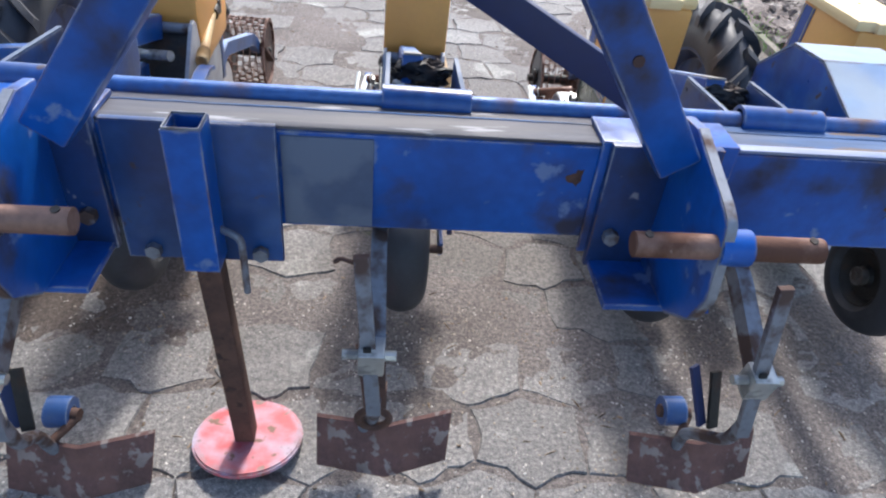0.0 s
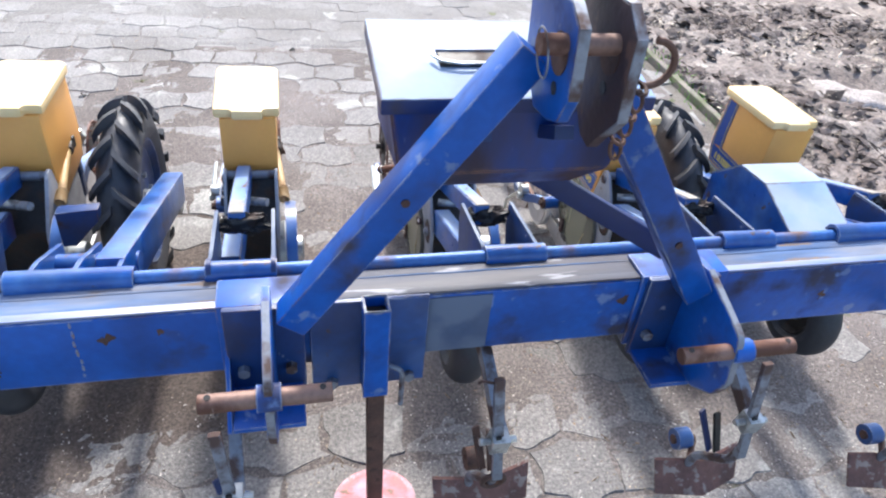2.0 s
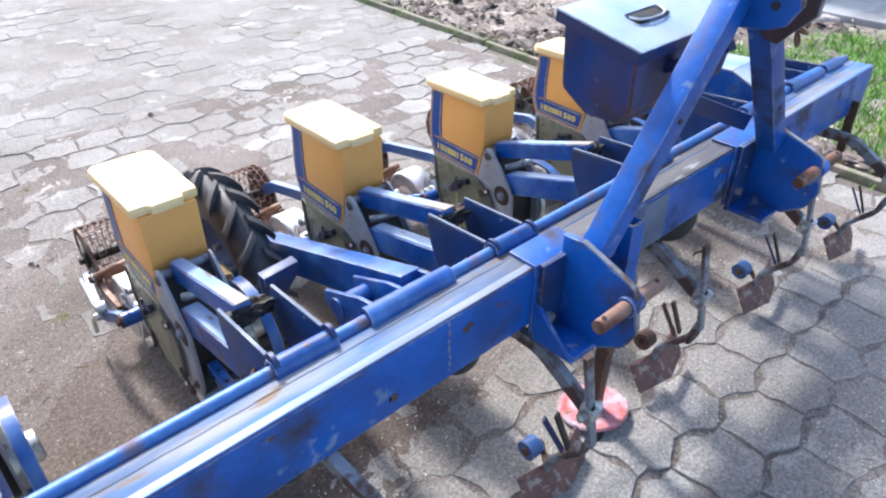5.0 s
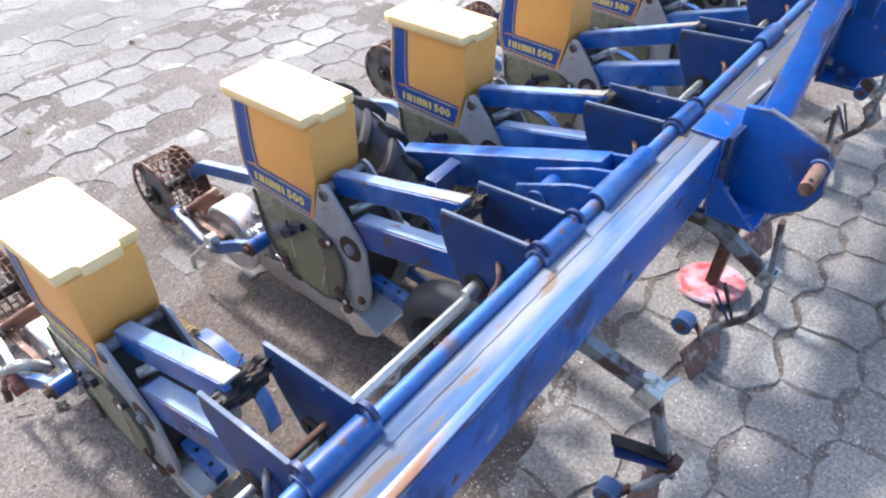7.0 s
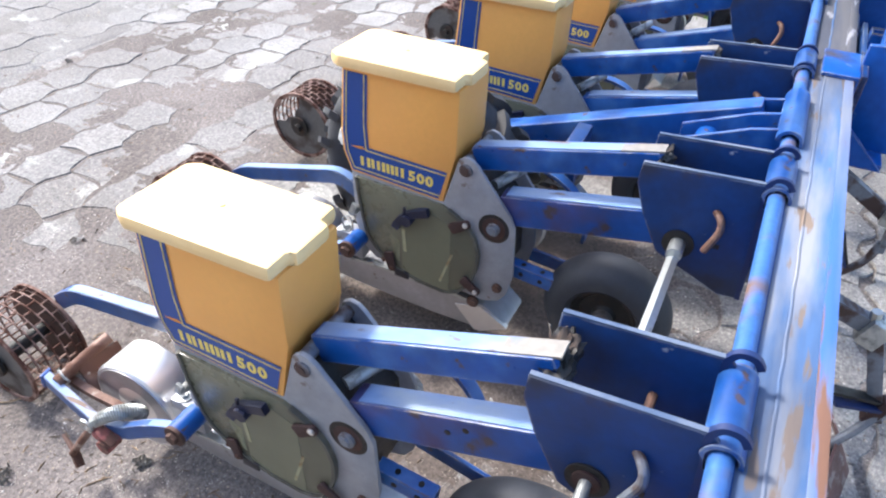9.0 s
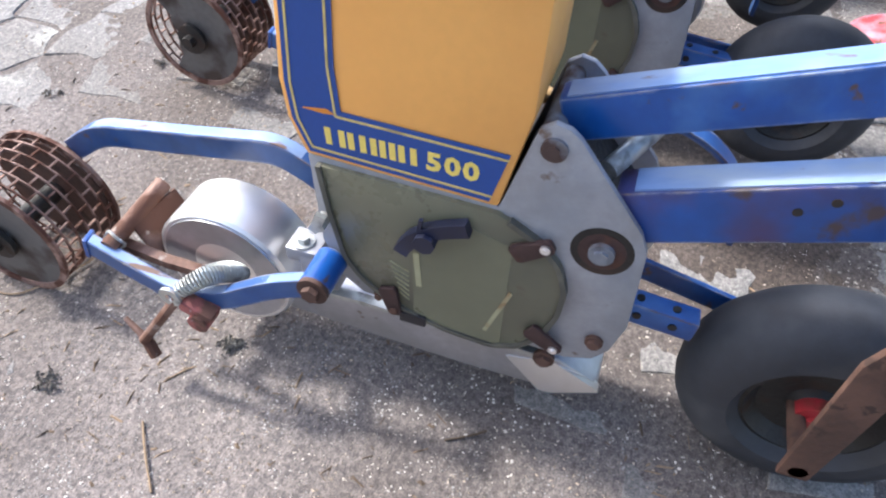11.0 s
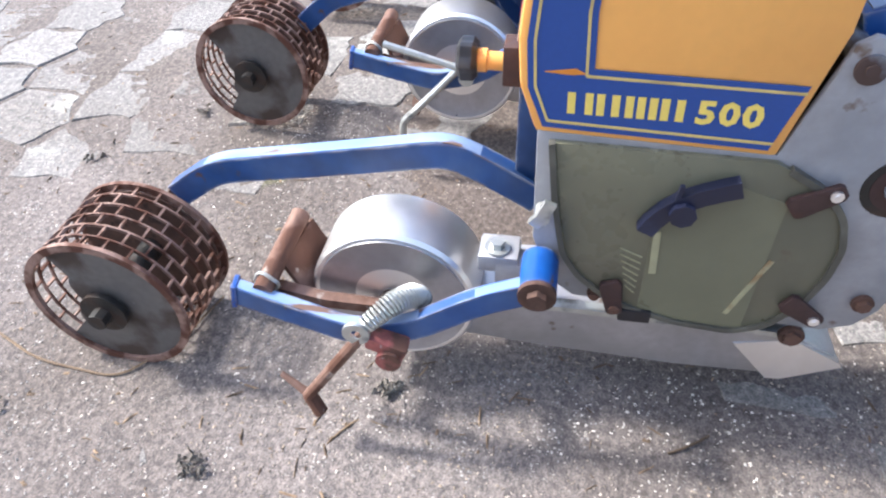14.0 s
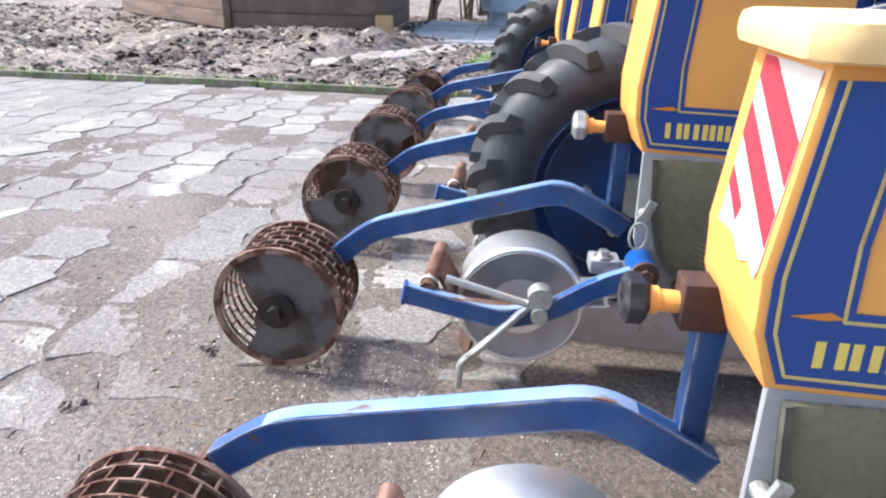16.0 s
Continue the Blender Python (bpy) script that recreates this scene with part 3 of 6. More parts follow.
def fallen_soil():
    """Soil of a darker brown than the dirt film, in a ragged patch between the end units."""
    n, st, x0, y0 = 90, 0.0155, -1.62, 0.0
    V = []
    for j in range(n + 1):
        for i in range(n + 1):
            x, y = x0 + i * st, y0 + j * st
            r = math.hypot((x + 0.93) / 0.62, (y - 0.66) / 0.6) + 0.35 * noise.noise((x * 3, y * 3, 2)) + 0.22 * noise.noise((x * 11, y * 11, 5))
            V.append((x, y, film_h(x, y, -0.0014) + 0.0016 + 0.0012 * noise.noise((x * 33, y * 33, 3)) - 0.011 * max(0.0, r - 0.72)))
    F = [(j * (n + 1) + i, j * (n + 1) + i + 1, (j + 1) * (n + 1) + i + 1, (j + 1) * (n + 1) + i) for j in range(n) for i in range(n)]
    me = bpy.data.meshes.new("fallen_soil")
    me.from_pydata(V, [], F)
    me.polygons.foreach_set("use_smooth", [True] * len(F))
    me.materials.append(DARKSOIL)
    return tagged(new("fallen_soil", me), "darker brown soil between the seeding units", "dirt", kind="stuff")


def scatter(name, mat, label, category, count, spot, size, up=0.25, flat=0.004, ratio=(0.25, 0.6)):
    """Many small loose flakes in one mesh."""
    V, F = [], []
    for _ in range(count):
        x, y, z = spot()
        a, l, w = random.uniform(0, 6.28), random.uniform(*size), random.uniform(*ratio)
        t, s = random.uniform(-up, up), random.uniform(-up, up)
        dx, dy = Vector((math.cos(a), math.sin(a), t)) * l, Vector((-math.sin(a), math.cos(a), s)) * l * w
        c, o = Vector((x, y, z)), len(V)
        V += [c - dx - dy * 0.7, c + dx * 0.8 - dy, c + dx + dy * 0.6, c - dx * 0.7 + dy, c + Vector((0, 0, flat + l * 0.12))]
        F += [(o, o + 1, o + 4), (o + 1, o + 2, o + 4), (o + 2, o + 3, o + 4), (o + 3, o, o + 4)]
    me = bpy.data.meshes.new(name)
    me.from_pydata([tuple(v) for v in V], [], F)
    me.materials.append(mat)
    return tagged(new(name, me), label, category, kind="stuff")


def in_grass(x, y):
    return (x - 2.75) ** 2 / 1.15 + (y - 0.35 - 0.2 * noise.noise((x * 2, y * 2, 3))) ** 2 / 0.75 < 1


def bed_spot():
    while True:
        y = random.uniform(-1.5, 9)
        x = kerb_x(y) + 0.05 + 5.5 * random.random() ** 1.5
        t, off = way_at(x, y)
        if not in_grass(x, y) and (off > 0.15 + 0.1 * t or random.random() < 0.12) and random.random() < 0.45 + 0.9 * noise.noise((x * 0.9, y * 0.9, 4)):
            return x, y, 0.02 + 0.05 * max(0, noise.noise((x * 1.3, y * 1.3, 0))) + 0.11 * math.exp(-((x - 3.6) ** 2 / 0.5 + (y - 2.6) ** 2 / 1.6))


def yard_spot():
    x, y = random.uniform(-2.4, 1.5), random.uniform(-0.8, 3.2)
    return x, y, max(film_h(x, y, -0.0014), gz(x, y)) + 0.0004


def near_spot():
    x, y = random.uniform(-2.5, -1.0), random.gauss(0.95, 0.5)
    return x, y, max(film_h(x, y, -0.0014), gz(x, y)) + 0.0004


def front_spot():
    x, y = random.uniform(-1.3, 1.4), random.uniform(-0.75, 0.35)
    return x, y, max(film_h(x, y, -0.0014), gz(x, y)) + 0.0006


def clump_spot():
    cx, cy = random.choice([(-1.22, 1.66), (-1.05, 1.52), (-1.632, 1.005), (-1.632, 1.005), (-1.75, 1.5), (-1.775, 1.211), (-1.775, 1.211), (-0.4, 2.7), (-1.3, 2.1)])
    return random.gauss(cx, 0.009), random.gauss(cy, 0.009), random.uniform(0.002, 0.01) + film_h(cx, cy, -0.0014)


def grass():
    V, F = [], []
    while len(F) < 26000:
        x, y = random.uniform(1.7, 3.9), random.uniform(-0.8, 1.4)
        edge = random.random() < 0.08
        if not in_grass(x, y) and not edge:
            continue
        if edge:
            y = random.uniform(-1, 5)
            x = kerb_x(y) + random.gauss(0.02, 0.06)
        h, a, w = random.uniform(0.02, 0.075) * (0.5 if edge else 1), random.uniform(0, 6.28), 0.003
        lean = Vector((random.gauss(0, 0.5), random.gauss(0, 0.5), 1)) * h
        s, c, o = Vector((math.cos(a), math.sin(a), 0)) * w, Vector((x, y, 0.012)), len(V)
        V += [c - s, c + s, c + lean * 0.6 + s * 0.7, c + lean * 0.6 - s * 0.7, c + lean + Vector((lean.x, lean.y, 0)) * 0.35]
        F += [(o, o + 1, o + 2, o + 3), (o + 3, o + 2, o + 4)]
    me = bpy.data.meshes.new("grass_patch")
    me.from_pydata([tuple(v) for v in V], [], F)
    me.materials.append(GRASS)
    return tagged(new("grass_patch", me), "short bright green grass beside the kerb", "grass", kind="stuff")


def shed():
    root = thing("shed", (4.6, 3.6, 0), "dark brown boarded garden shed", "shed")
    L = lambda bm, n, m, lab="": part(n, bm, m, root, lab)
    x, y0, y1 = 0.0, -1.4, 0.1
    z = 0.04
    while z < 2.1:
        h = random.uniform(0.155, 0.165)
        L(box(B(), (x, (y0 + y1) / 2, z + h / 2), (0.022, y1 - y0, h - 0.004), Euler((0, radians(4), 0)), 0.002), "board", SHED)
        L(box(B(), (x + 0.9, y0, z + h / 2), (1.8, 0.022, h - 0.004), Euler((radians(4), 0, 0)), 0.002), "board", SHED)
        z += h
    for y in (y0 - 0.012, y1):
        L(box(B(), (x - 0.022, y, 1.08), (0.03, 0.07, 2.1), None, 0.004), "post", SHED)
    L(box(B(), (x - 0.05, y0 - 0.03, 0.13), (0.07, 0.16, 0.16), None, 0.006), "post_foot", PALEWOOD, "pale bare wood foot")
    L(box(B(), (x + 0.9, (y0 + y1) / 2, 2.16), (2.3, y1 - y0 + 0.4, 0.05), Euler((0, radians(-4), 0)), 0.004), "roof", DARK)
    far = Vector((1.9, y1 + 2.1, 0))
    z = 0.04
    while z < 2.1:
        # receding wall in the lighter boards, painted as sunlit
        L(bar(B(), Vector((x + 0.01, y1, z + 0.08)), far + Vector((0, 0, z + 0.08)), 0.024, 0.156, 0.002), "board", SHEDLIT)
        z += 0.16
    L(box(B(), (x + 1.9, y0 + 1.75, 1.08), (0.022, 3.5, 2.1)), "back_wall", SHED)


def far_kerb():
    root = thing("kerb", (0, 0, 0), "low concrete edging at the back of the yard", "kerb", kind="structure")
    for n in range(5):
        y = 3.0 + n
        part("kerb_stone", bar(B(), (-2.24 - 0.03 * n, y, 0.012), (-2.27 - 0.03 * n, y + 0.99, 0.012), 0.07, 0.1, 0.008), KERB, root)


def light_blocker():
    # unseen wall, added to keep sky light off the west-facing sides
    bm = box(B(), (-6.2, 1.0, 1.6), (0.3, 13.0, 3.2), None, 0.01)
    return solo("wall_west", bm, BLOCKER, "unseen plain wall added to cut the sky light from the west", "wall", kind="structure")


def slabs():
    root = thing("terrace", (5.0, 1.3, 0.03), "pale grey concrete slabs beside the shed", "terrace", kind="structure")
    for i in range(4):
        for j in range(4):
            bm = box(B(), (i * 0.605 - 0.75, j * 0.605 - 1.5, 0), (0.598, 0.598, 0.05), None, 0.005)
            part("slab", bm, SLAB, root)


def bushes():
    for n, (x, y) in enumerate(((6.6, 1.9), (7.0, 1.55), (6.4, 1.2), (7.4, 2.0), (6.9, 0.9), (8.2, 1.4))):
        root = thing("bush", (x, y, 0), "leafless garden shrub with thin brown stems", "shrub", "shrubs behind the terrace")
        for s in range(7):
            a = random.uniform(0, 6.28)
            tip = Vector((math.cos(a) * random.uniform(0.1, 0.5), math.sin(a) * random.uniform(0.1, 0.5), random.uniform(0.8, 1.7)))
            bm = B()
            pts = [Vector((random.gauss(0, 0.05), random.gauss(0, 0.05), 0)), tip * 0.4 + Vector((random.gauss(0, 0.03), random.gauss(0, 0.03), 0)), tip * 0.75, tip]
            pipe(bm, pts, random.uniform(0.008, 0.02), 6)
            for _ in range(3):
                q = tip * random.uniform(0.3, 0.9)
                pipe(bm, [q, q + Vector((random.gauss(0, 0.12), random.gauss(0, 0.12), random.uniform(0.1, 0.35)))], 0.005, 5)
            part("stem", bm, BARK, root)


def tub():
    root = thing("water_tub", (6.0, 1.0, 0), "pale blue-grey plastic garden tub on a foot", "tub")
    ring = lambda r, z: (z, r)
    bm = B()
    lathe(bm, [(0.2, 0.02), (0.2, 0.3), (0.55, 0.42), (0.95, 0.46), (1.0, 0.48), (1.0, 0.44), (0.5, 0.4), (0.24, 0.28), (0.24, 0.02)], (0, 0, 0), 28)
    bmesh.ops.rotate(bm, cent=(0, 0, 0), matrix=Matrix.Rotation(radians(-90), 3, "Y"), verts=bm.verts)
    part("body", bm, TUB, root)
    bm = B()
    cyl(bm, (0, 0.12, 0), (0, 0.12, 0.22), 0.12, 20, 0.1)
    part("foot", bm, TUB, root)


def stick(pts):
    bm = B()
    way = rounded([(x, y, max(film_h(x, y, -0.0014), gz(x, y)) + 0.0025 + 0.003 * (i % 2)) for i, (x, y) in enumerate(pts)], 0.03)
    pipe(bm, way, 0.0016, 6)


    return solo("twig", bm, LITTER, "thin dry twig lying on the paving", "twig", "twigs on the paving")


ground(), garden_bed(), trodden_strip(), kerb(), far_kerb(), paving(), grass(), shed(), slabs(), light_blocker(), bushes(), tub()
scatter("soil_clods", CLOD, "dark crumbly clods of turned garden soil", "soil clods", 5200, bed_spot, (0.012, 0.05), 0.6, 0.012, (0.5, 0.9))
scatter("wood_chips", CHIP, "shredded bark and wood chips on the garden bed", "wood chips", 19000, bed_spot, (0.01, 0.032), 0.5, 0.003, (0.12, 0.4))
dirt_film(-2.7, -1.0, 0.015, 285, 250, -0.0014, DIRT, "gritty brown dirt filling the paving joints")
dirt_film(-3.4, 2.735, 0.03, 175, 190, -0.0003, DUST, "pale dust filling the joints of the open yard")
fallen_soil()
scatter("grit", GRIT, "pale sand grains and grit round the end unit", "grit", 15000, near_spot, (0.0007, 0.0026), 0.3, 0.0012, (0.3, 0.9))
scatter("straw_bits", LITTER, "short dry straw bits round the end unit", "straw", 380, near_spot, (0.004, 0.015), 0.1, 0.0008, (0.06, 0.16))
scatter("grit", GRIT, "pale sand grains and grit over the paving", "grit", 9000, yard_spot, (0.0009, 0.0026), 0.3, 0.001, (0.4, 0.9))
scatter("grit", GRIT, "pale sand grains on the paving ahead of the toolbar", "grit", 5200, front_spot, (0.0012, 0.0032), 0.3, 0.001, (0.5, 0.95))
scatter("straw_bits", LITTER, "short dry straw bits on the paving", "straw", 900, yard_spot, (0.006, 0.017), 0.12, 0.0008, (0.06, 0.14))
scatter("litter", LITTER, "small dry plant bits scattered over the paving", "litter", 3200, yard_spot, (0.0018, 0.006), 0.2, 0.001)
scatter("soil_crumbs", SOIL, "small crumbly clods of soil on the paving", "soil clods", 150, clump_spot, (0.003, 0.007), 0.5, 0.005)
stick([(-1.626, 1.573), (-1.663, 1.485), (-1.673, 1.361), (-1.597, 1.305), (-1.514, 1.281)])
stick([(-1.708, 1.057), (-1.7, 1.053), (-1.69, 1.044)])
stick([(-1.665, 0.653), (-1.655, 0.63), (-1.639, 0.612)])
stick([(-1.86, 0.98), (-1.815, 1.022), (-1.78, 1.05)])

# ---- the toolbar and its headstock ----
SLOPE = 1.0                                    # degrees by which the toolbar climbs towards +x
TB = pose(0, 0, 0, 0, -SLOPE, 0)               # all things fixed to the toolbar
Y0, Y1, Z0, Z1 = -0.008, 0.082, 0.455, 0.597   # the box section


def on_bar(name, label, category, group=""):
    ob = thing(name, (0, 0, 0), label, category, group)
    ob.matrix_world = TB
    return ob


def toolbar():
    t = on_bar("toolbar", "long blue steel box-section toolbar, rusty and scratched on top", "toolbar")
    bm = B()
    x0, x1 = -1.9, 1.09
    box(bm, ((x0 + x1) / 2, (Y0 + Y1) / 2, (Z0 + Z1) / 2), (x1 - x0, Y1 - Y0, Z1 - Z0), None, 0.007)
    part("box_section", bm, BLUE, t)
    for xa, xb, flat, rim in ((x0 + 0.003, -0.5, BEAMTOP, WORNEDGE), (-0.5, 0.28, GREASYTOP, GREASYTOP), (0.28, x1 - 0.003, BEAMTOP, WORNEDGE)):
        mid, long = (xa + xb) / 2, xb - xa
        lab = "greasy dark grey top strip" if flat is GREASYTOP else "scuffed pale top strip"
        part("front_flange", box(B(), (mid, 0.024, Z1 + 0.0015), (long, 0.046, 0.004), None, 0.001), flat, t, lab)
        part("worn_edge", box(B(), (mid, 0.0035, Z1 + 0.0022), (long, 0.017, 0.005), None, 0.0015), rim, t, "worn front edge")
        part("rear_flange", box(B(), (mid, 0.061, Z1 - 0.001), (long, 0.026, 0.004), None, 0.001), flat, t)
    bm = B()
    cyl(bm, (x0, 0.088, Z1 + 0.003), (x1, 0.088, Z1 + 0.003), 0.0125, 14)
    part("hanging_rod", bm, ROD, t, "rusty round hanging rod")
    bm = B()
    pipe(bm, [(x0 + 0.02 + 2.94 * k / 90, 0.0475 + random.uniform(-0.001, 0.001), Z1 + 0.003) for k in range(91)], 0.0022, 6)
    part("weld_seam", bm, BEAMTOP, t)
    bm = box(B(), (-0.155, Y0 - 0.001, (Z0 + Z1) / 2), (0.115, 0.004, Z1 - Z0 - 0.012), None, 0.001)
    part("faded_patch", bm, FADED, t, "faded grey-blue patch of paint")
    for z, l in ((0.588, 0.012), (0.569, 0.018), (0.548, 0.015), (0.528, 0.018), (0.508, 0.01), (0.493, 0.014), (0.476, 0.008)):
        part("paint_drip", prism(B(), [(-0.791 + 0.0022 * math.cos(q) + 0.0015 * math.sin(z * 90), z + l / 2 * math.sin(q)) for q in (k * math.pi / 5 for k in range(10))], Y0 - 0.0012, Y0 + 0.001, axis="y"), WORNEDGE, t, "pale paint drip")
    for x, z, r, e in ((-0.743, 0.553, 0.013, 1.2), (-0.923, 0.497, 0.014, 0.9), (0.168, 0.55, 0.012, 1.7), (-0.66, 0.56, 0.009, 1.0), (0.62, 0.52, 0.01, 1.3), (-1.42, 0.5, 0.011, 1.0), (0.85, 0.56, 0.014, 0.8), (-1.15, 0.573, 0.009, 0.7)):
        part("rust_spot", prism(B(), [(x + r * math.cos(q) * (0.7 + 0.9 * noise.noise((x * 9, q * 1.3, 1))), z + e * r * math.sin(q) * (0.7 + 0.9 * noise.noise((x * 7, q * 1.3, 5)))) for q in (k * math.pi / 10 for k in range(20))], Y0 - 0.0007, Y0 + 0.001, axis="y"), RUSTY, t, "rust spot")
    for xa, xb in ((-0.57, -0.43), (0.19, 0.37)):
        bm = B()
        prism(bm, [(Y0 - 0.006, Z0 - 0.02), (Y0 - 0.006, Z1 + 0.012), (Y1 - 0.025, Z1 + 0.012), (Y1 - 0.025, Z1 + 0.004), (Y0, Z1 + 0.004), (Y0, Z0 - 0.02)], xa, xb, 0.002)
        part("clamp_sleeve", bm, BLUE, t)
    bm = B()
    prism(bm, [(-0.03, Z0 + 0.05), (0.0, Z0 + 0.05), (-0.01, 0.31), (-0.035, 0.33)], 0.99, 1.0)
    part("end_bracket", bm, RUSTY, t, "rusty pointed end bracket")
    return t


def hitch_pin(t, x0, x1):
    bm = B()
    cyl(bm, (x0, -0.182, 0.573), (x1, -0.182, 0.573), 0.0145, 20)
    p = part("lower_link_pin", bm, PIPE, t, "rusty hitch pin")
    for x in (x0 + 0.014, x1 - 0.014):
        # hole drawn as a dark disc for its shade, nothing is bored
        part("pin_hole", cyl(B(), (x, -0.183, 0.5865), (x, -0.1835, 0.5885), 0.005, 10), DARK, p)
    part("collar", cyl(B(), ((x0 + x1) / 2 - 0.014, -0.182, 0.573), ((x0 + x1) / 2 + 0.022, -0.182, 0.573), 0.021, 20), BLUE, p)


def headstock():
    h = on_bar("headstock", "blue three-point headstock with rusty pins", "headstock")
    lo = [(-0.205, 0.515), (-0.19, 0.607), (-0.172, 0.617), (-0.06, 0.655), (-0.015, 0.65), (-0.015, 0.43), (-0.13, 0.43), (-0.185, 0.468)]
    for x, xa, xb in ((-0.487, -0.56, -0.43), (0.288, 0.2, 0.345)):
        part("lower_link_plate", prism(B(), lo, x - 0.007, x + 0.007, 0.002), BLUE, h)
        part("worn_rim", sweep(B(), rounded([(x, p[0], p[1]) for p in lo[6:] + lo[:4]], 0.01), 0.0115, 0.004), GREYBAR, h, "bare worn plate edge")
        part("mounting_plate", box(B(), ((xa + xb) / 2, -0.021, 0.515), (xb - xa, 0.012, 0.19), None, 0.002), PLATEBLUE, h)
        part("shelf", box(B(), ((xa + xb) / 2, -0.07, 0.425), (xb - xa - 0.01, 0.1, 0.01), None, 0.002), BLUE, h)
        part("gusset", prism(B(), [(-0.12, 0.42), (-0.015, 0.42), (-0.015, 0.52)], (xa if x < 0 else xb) - 0.004, (xa if x < 0 else xb) + 0.004), BLUE, h)
        for bx in (xa + 0.025, xb - 0.025):
            part("bolt", cyl(B(), (bx, -0.027, 0.475), (bx, -0.04, 0.475), 0.011, 6), GREYBAR, h)
    hitch_pin(h, -0.587, -0.394)
    hitch_pin(h, 0.19, 0.405)
    top = {-1: Vector((-0.127, -0.078, 1.066)), 1: Vector((-0.026, -0.078, 1.045))}
    for s, foot in ((-1, Vector((-0.452, -0.065, 0.618))), (1, Vector((0.262, -0.065, 0.615)))):
        part("leg", bar(B(), foot, top[s], 0.052, 0.052, 0.005, (0, -1, 0)), BLUE, h)
        part("gusset_bolt", cyl(B(), foot.lerp(top[s], 0.3 if s > 0 else 0.52) + Vector((0, -0.024, 0)), foot.lerp(top[s], 0.3 if s > 0 else 0.52) + Vector((0, -0.0285, 0)), 0.0065, 12), LATCH, h)
    prof = [(-0.03, 1.05), (-0.02, 1.136), (-0.045, 1.146), (-0.1, 1.15), (-0.152, 1.146), (-0.184, 1.127), (-0.192, 1.045), (-0.172, 1.008), (-0.14, 0.996), (-0.088, 0.99)]
    prof_r = [(-0.03, 1.04), (-0.045, 1.128), (-0.1, 1.147), (-0.162, 1.148), (-0.197, 1.12), (-0.198, 1.02), (-0.165, 0.985), (-0.14, 0.955), (-0.11, 0.96)]
    for x, m, pr in ((-0.109, BLUE, prof), (-0.044, PLATERUST, prof_r)):
        tp = part("top_link_plate", prism(B(), pr, x - 0.008, x + 0.008, 0.002), m, h, "blue top link plate" if x < -0.08 else "rust-brown top link plate")
        part("worn_rim", sweep(B(), [(x, p[0], p[1]) for p in pr[2:7]], 0.0135, 0.004), GREYBAR, tp, "bare worn plate edge")
        part("pin_washer", cyl(B(), (x - 0.0082, -0.145, 1.085), (x - 0.0095, -0.145, 1.085), 0.026, 20), RUSTY, tp)
        # dark discs stand for the shaded holes on both faces
        part("spare_hole", cyl(B(), (x - 0.0082, -0.147, 1.042), (x - 0.0092, -0.147, 1.042), 0.0085, 14), DARK, tp)
        part("spare_hole", cyl(B(), (x + 0.0082, -0.147, 1.042), (x + 0.0092, -0.147, 1.042), 0.0085, 14), DARK, tp)
    part("top_link_pin", cyl(B(), (-0.15, -0.157, 1.1), (-0.022, -0.157, 1.1), 0.013, 18), PIPE, h, "rusty top pin")
    part("pin_ring", pipe(B(), [(-0.144 - 0.004 * math.sin(q), -0.157 + 0.021 * math.cos(q), 1.09 + 0.03 * math.sin(q)) for q in (k * math.pi / 9 for k in range(19))], 0.0014, 6), GREYBAR, h, "thin wire ring through the pin")
    bm = box(B(), (-0.083, -0.075, 1.153), (0.112, 0.05, 0.006), None, 0.0015)
    box(bm, (-0.083, -0.1, 1.159), (0.112, 0.006, 0.014), None, 0.001)
    for k in range(4):
        box(bm, (-0.133 + k * 0.033, -0.1, 1.17), (0.012, 0.006, 0.02), None, 0.001)
        box(bm, (-0.133 + k * 0.033, -0.053, 1.162), (0.012, 0.006, 0.018), None, 0.001)
    part("top_comb", bm, FADED, h, "grey-blue comb plate across the top")
    part("rear_strut", bar(B(), (-0.085, 0.12, 0.81), (0.225, -0.008, 0.664), 0.012, 0.042, 0.002), DARKBLUE, h, "dark flat diagonal strut")
    bm = B()
    ring = lambda c, a, r: [c + Vector((math.cos(q) * r * 0.6, math.sin(a) * math.sin(q) * r, math.cos(a) * math.sin(q) * r)) for q in (2 * math.pi * k / 12 for k in range(13))]
    for k in range(6):
        pipe(bm, ring(Vector((-0.028 + 0.004 * (k % 2), -0.19 + 0.005 * k, 1.06 - k * 0.019)), 0.3 if k % 2 else 1.3, 0.013), 0.0028, 6)
    part("chain", bm, RUSTY, h, "short rusty chain")
    bm = B()
    pipe(bm, [Vector((-0.014, -0.165, 1.085)) + Vector((0.03 * math.sin(q), -0.012, math.cos(q) * 0.028)) for q in (k * 0.3 for k in range(12))], 0.0045, 8)
    part("linch_pin", bm, RUSTY, h, "bent rusty linch pin")
    return h


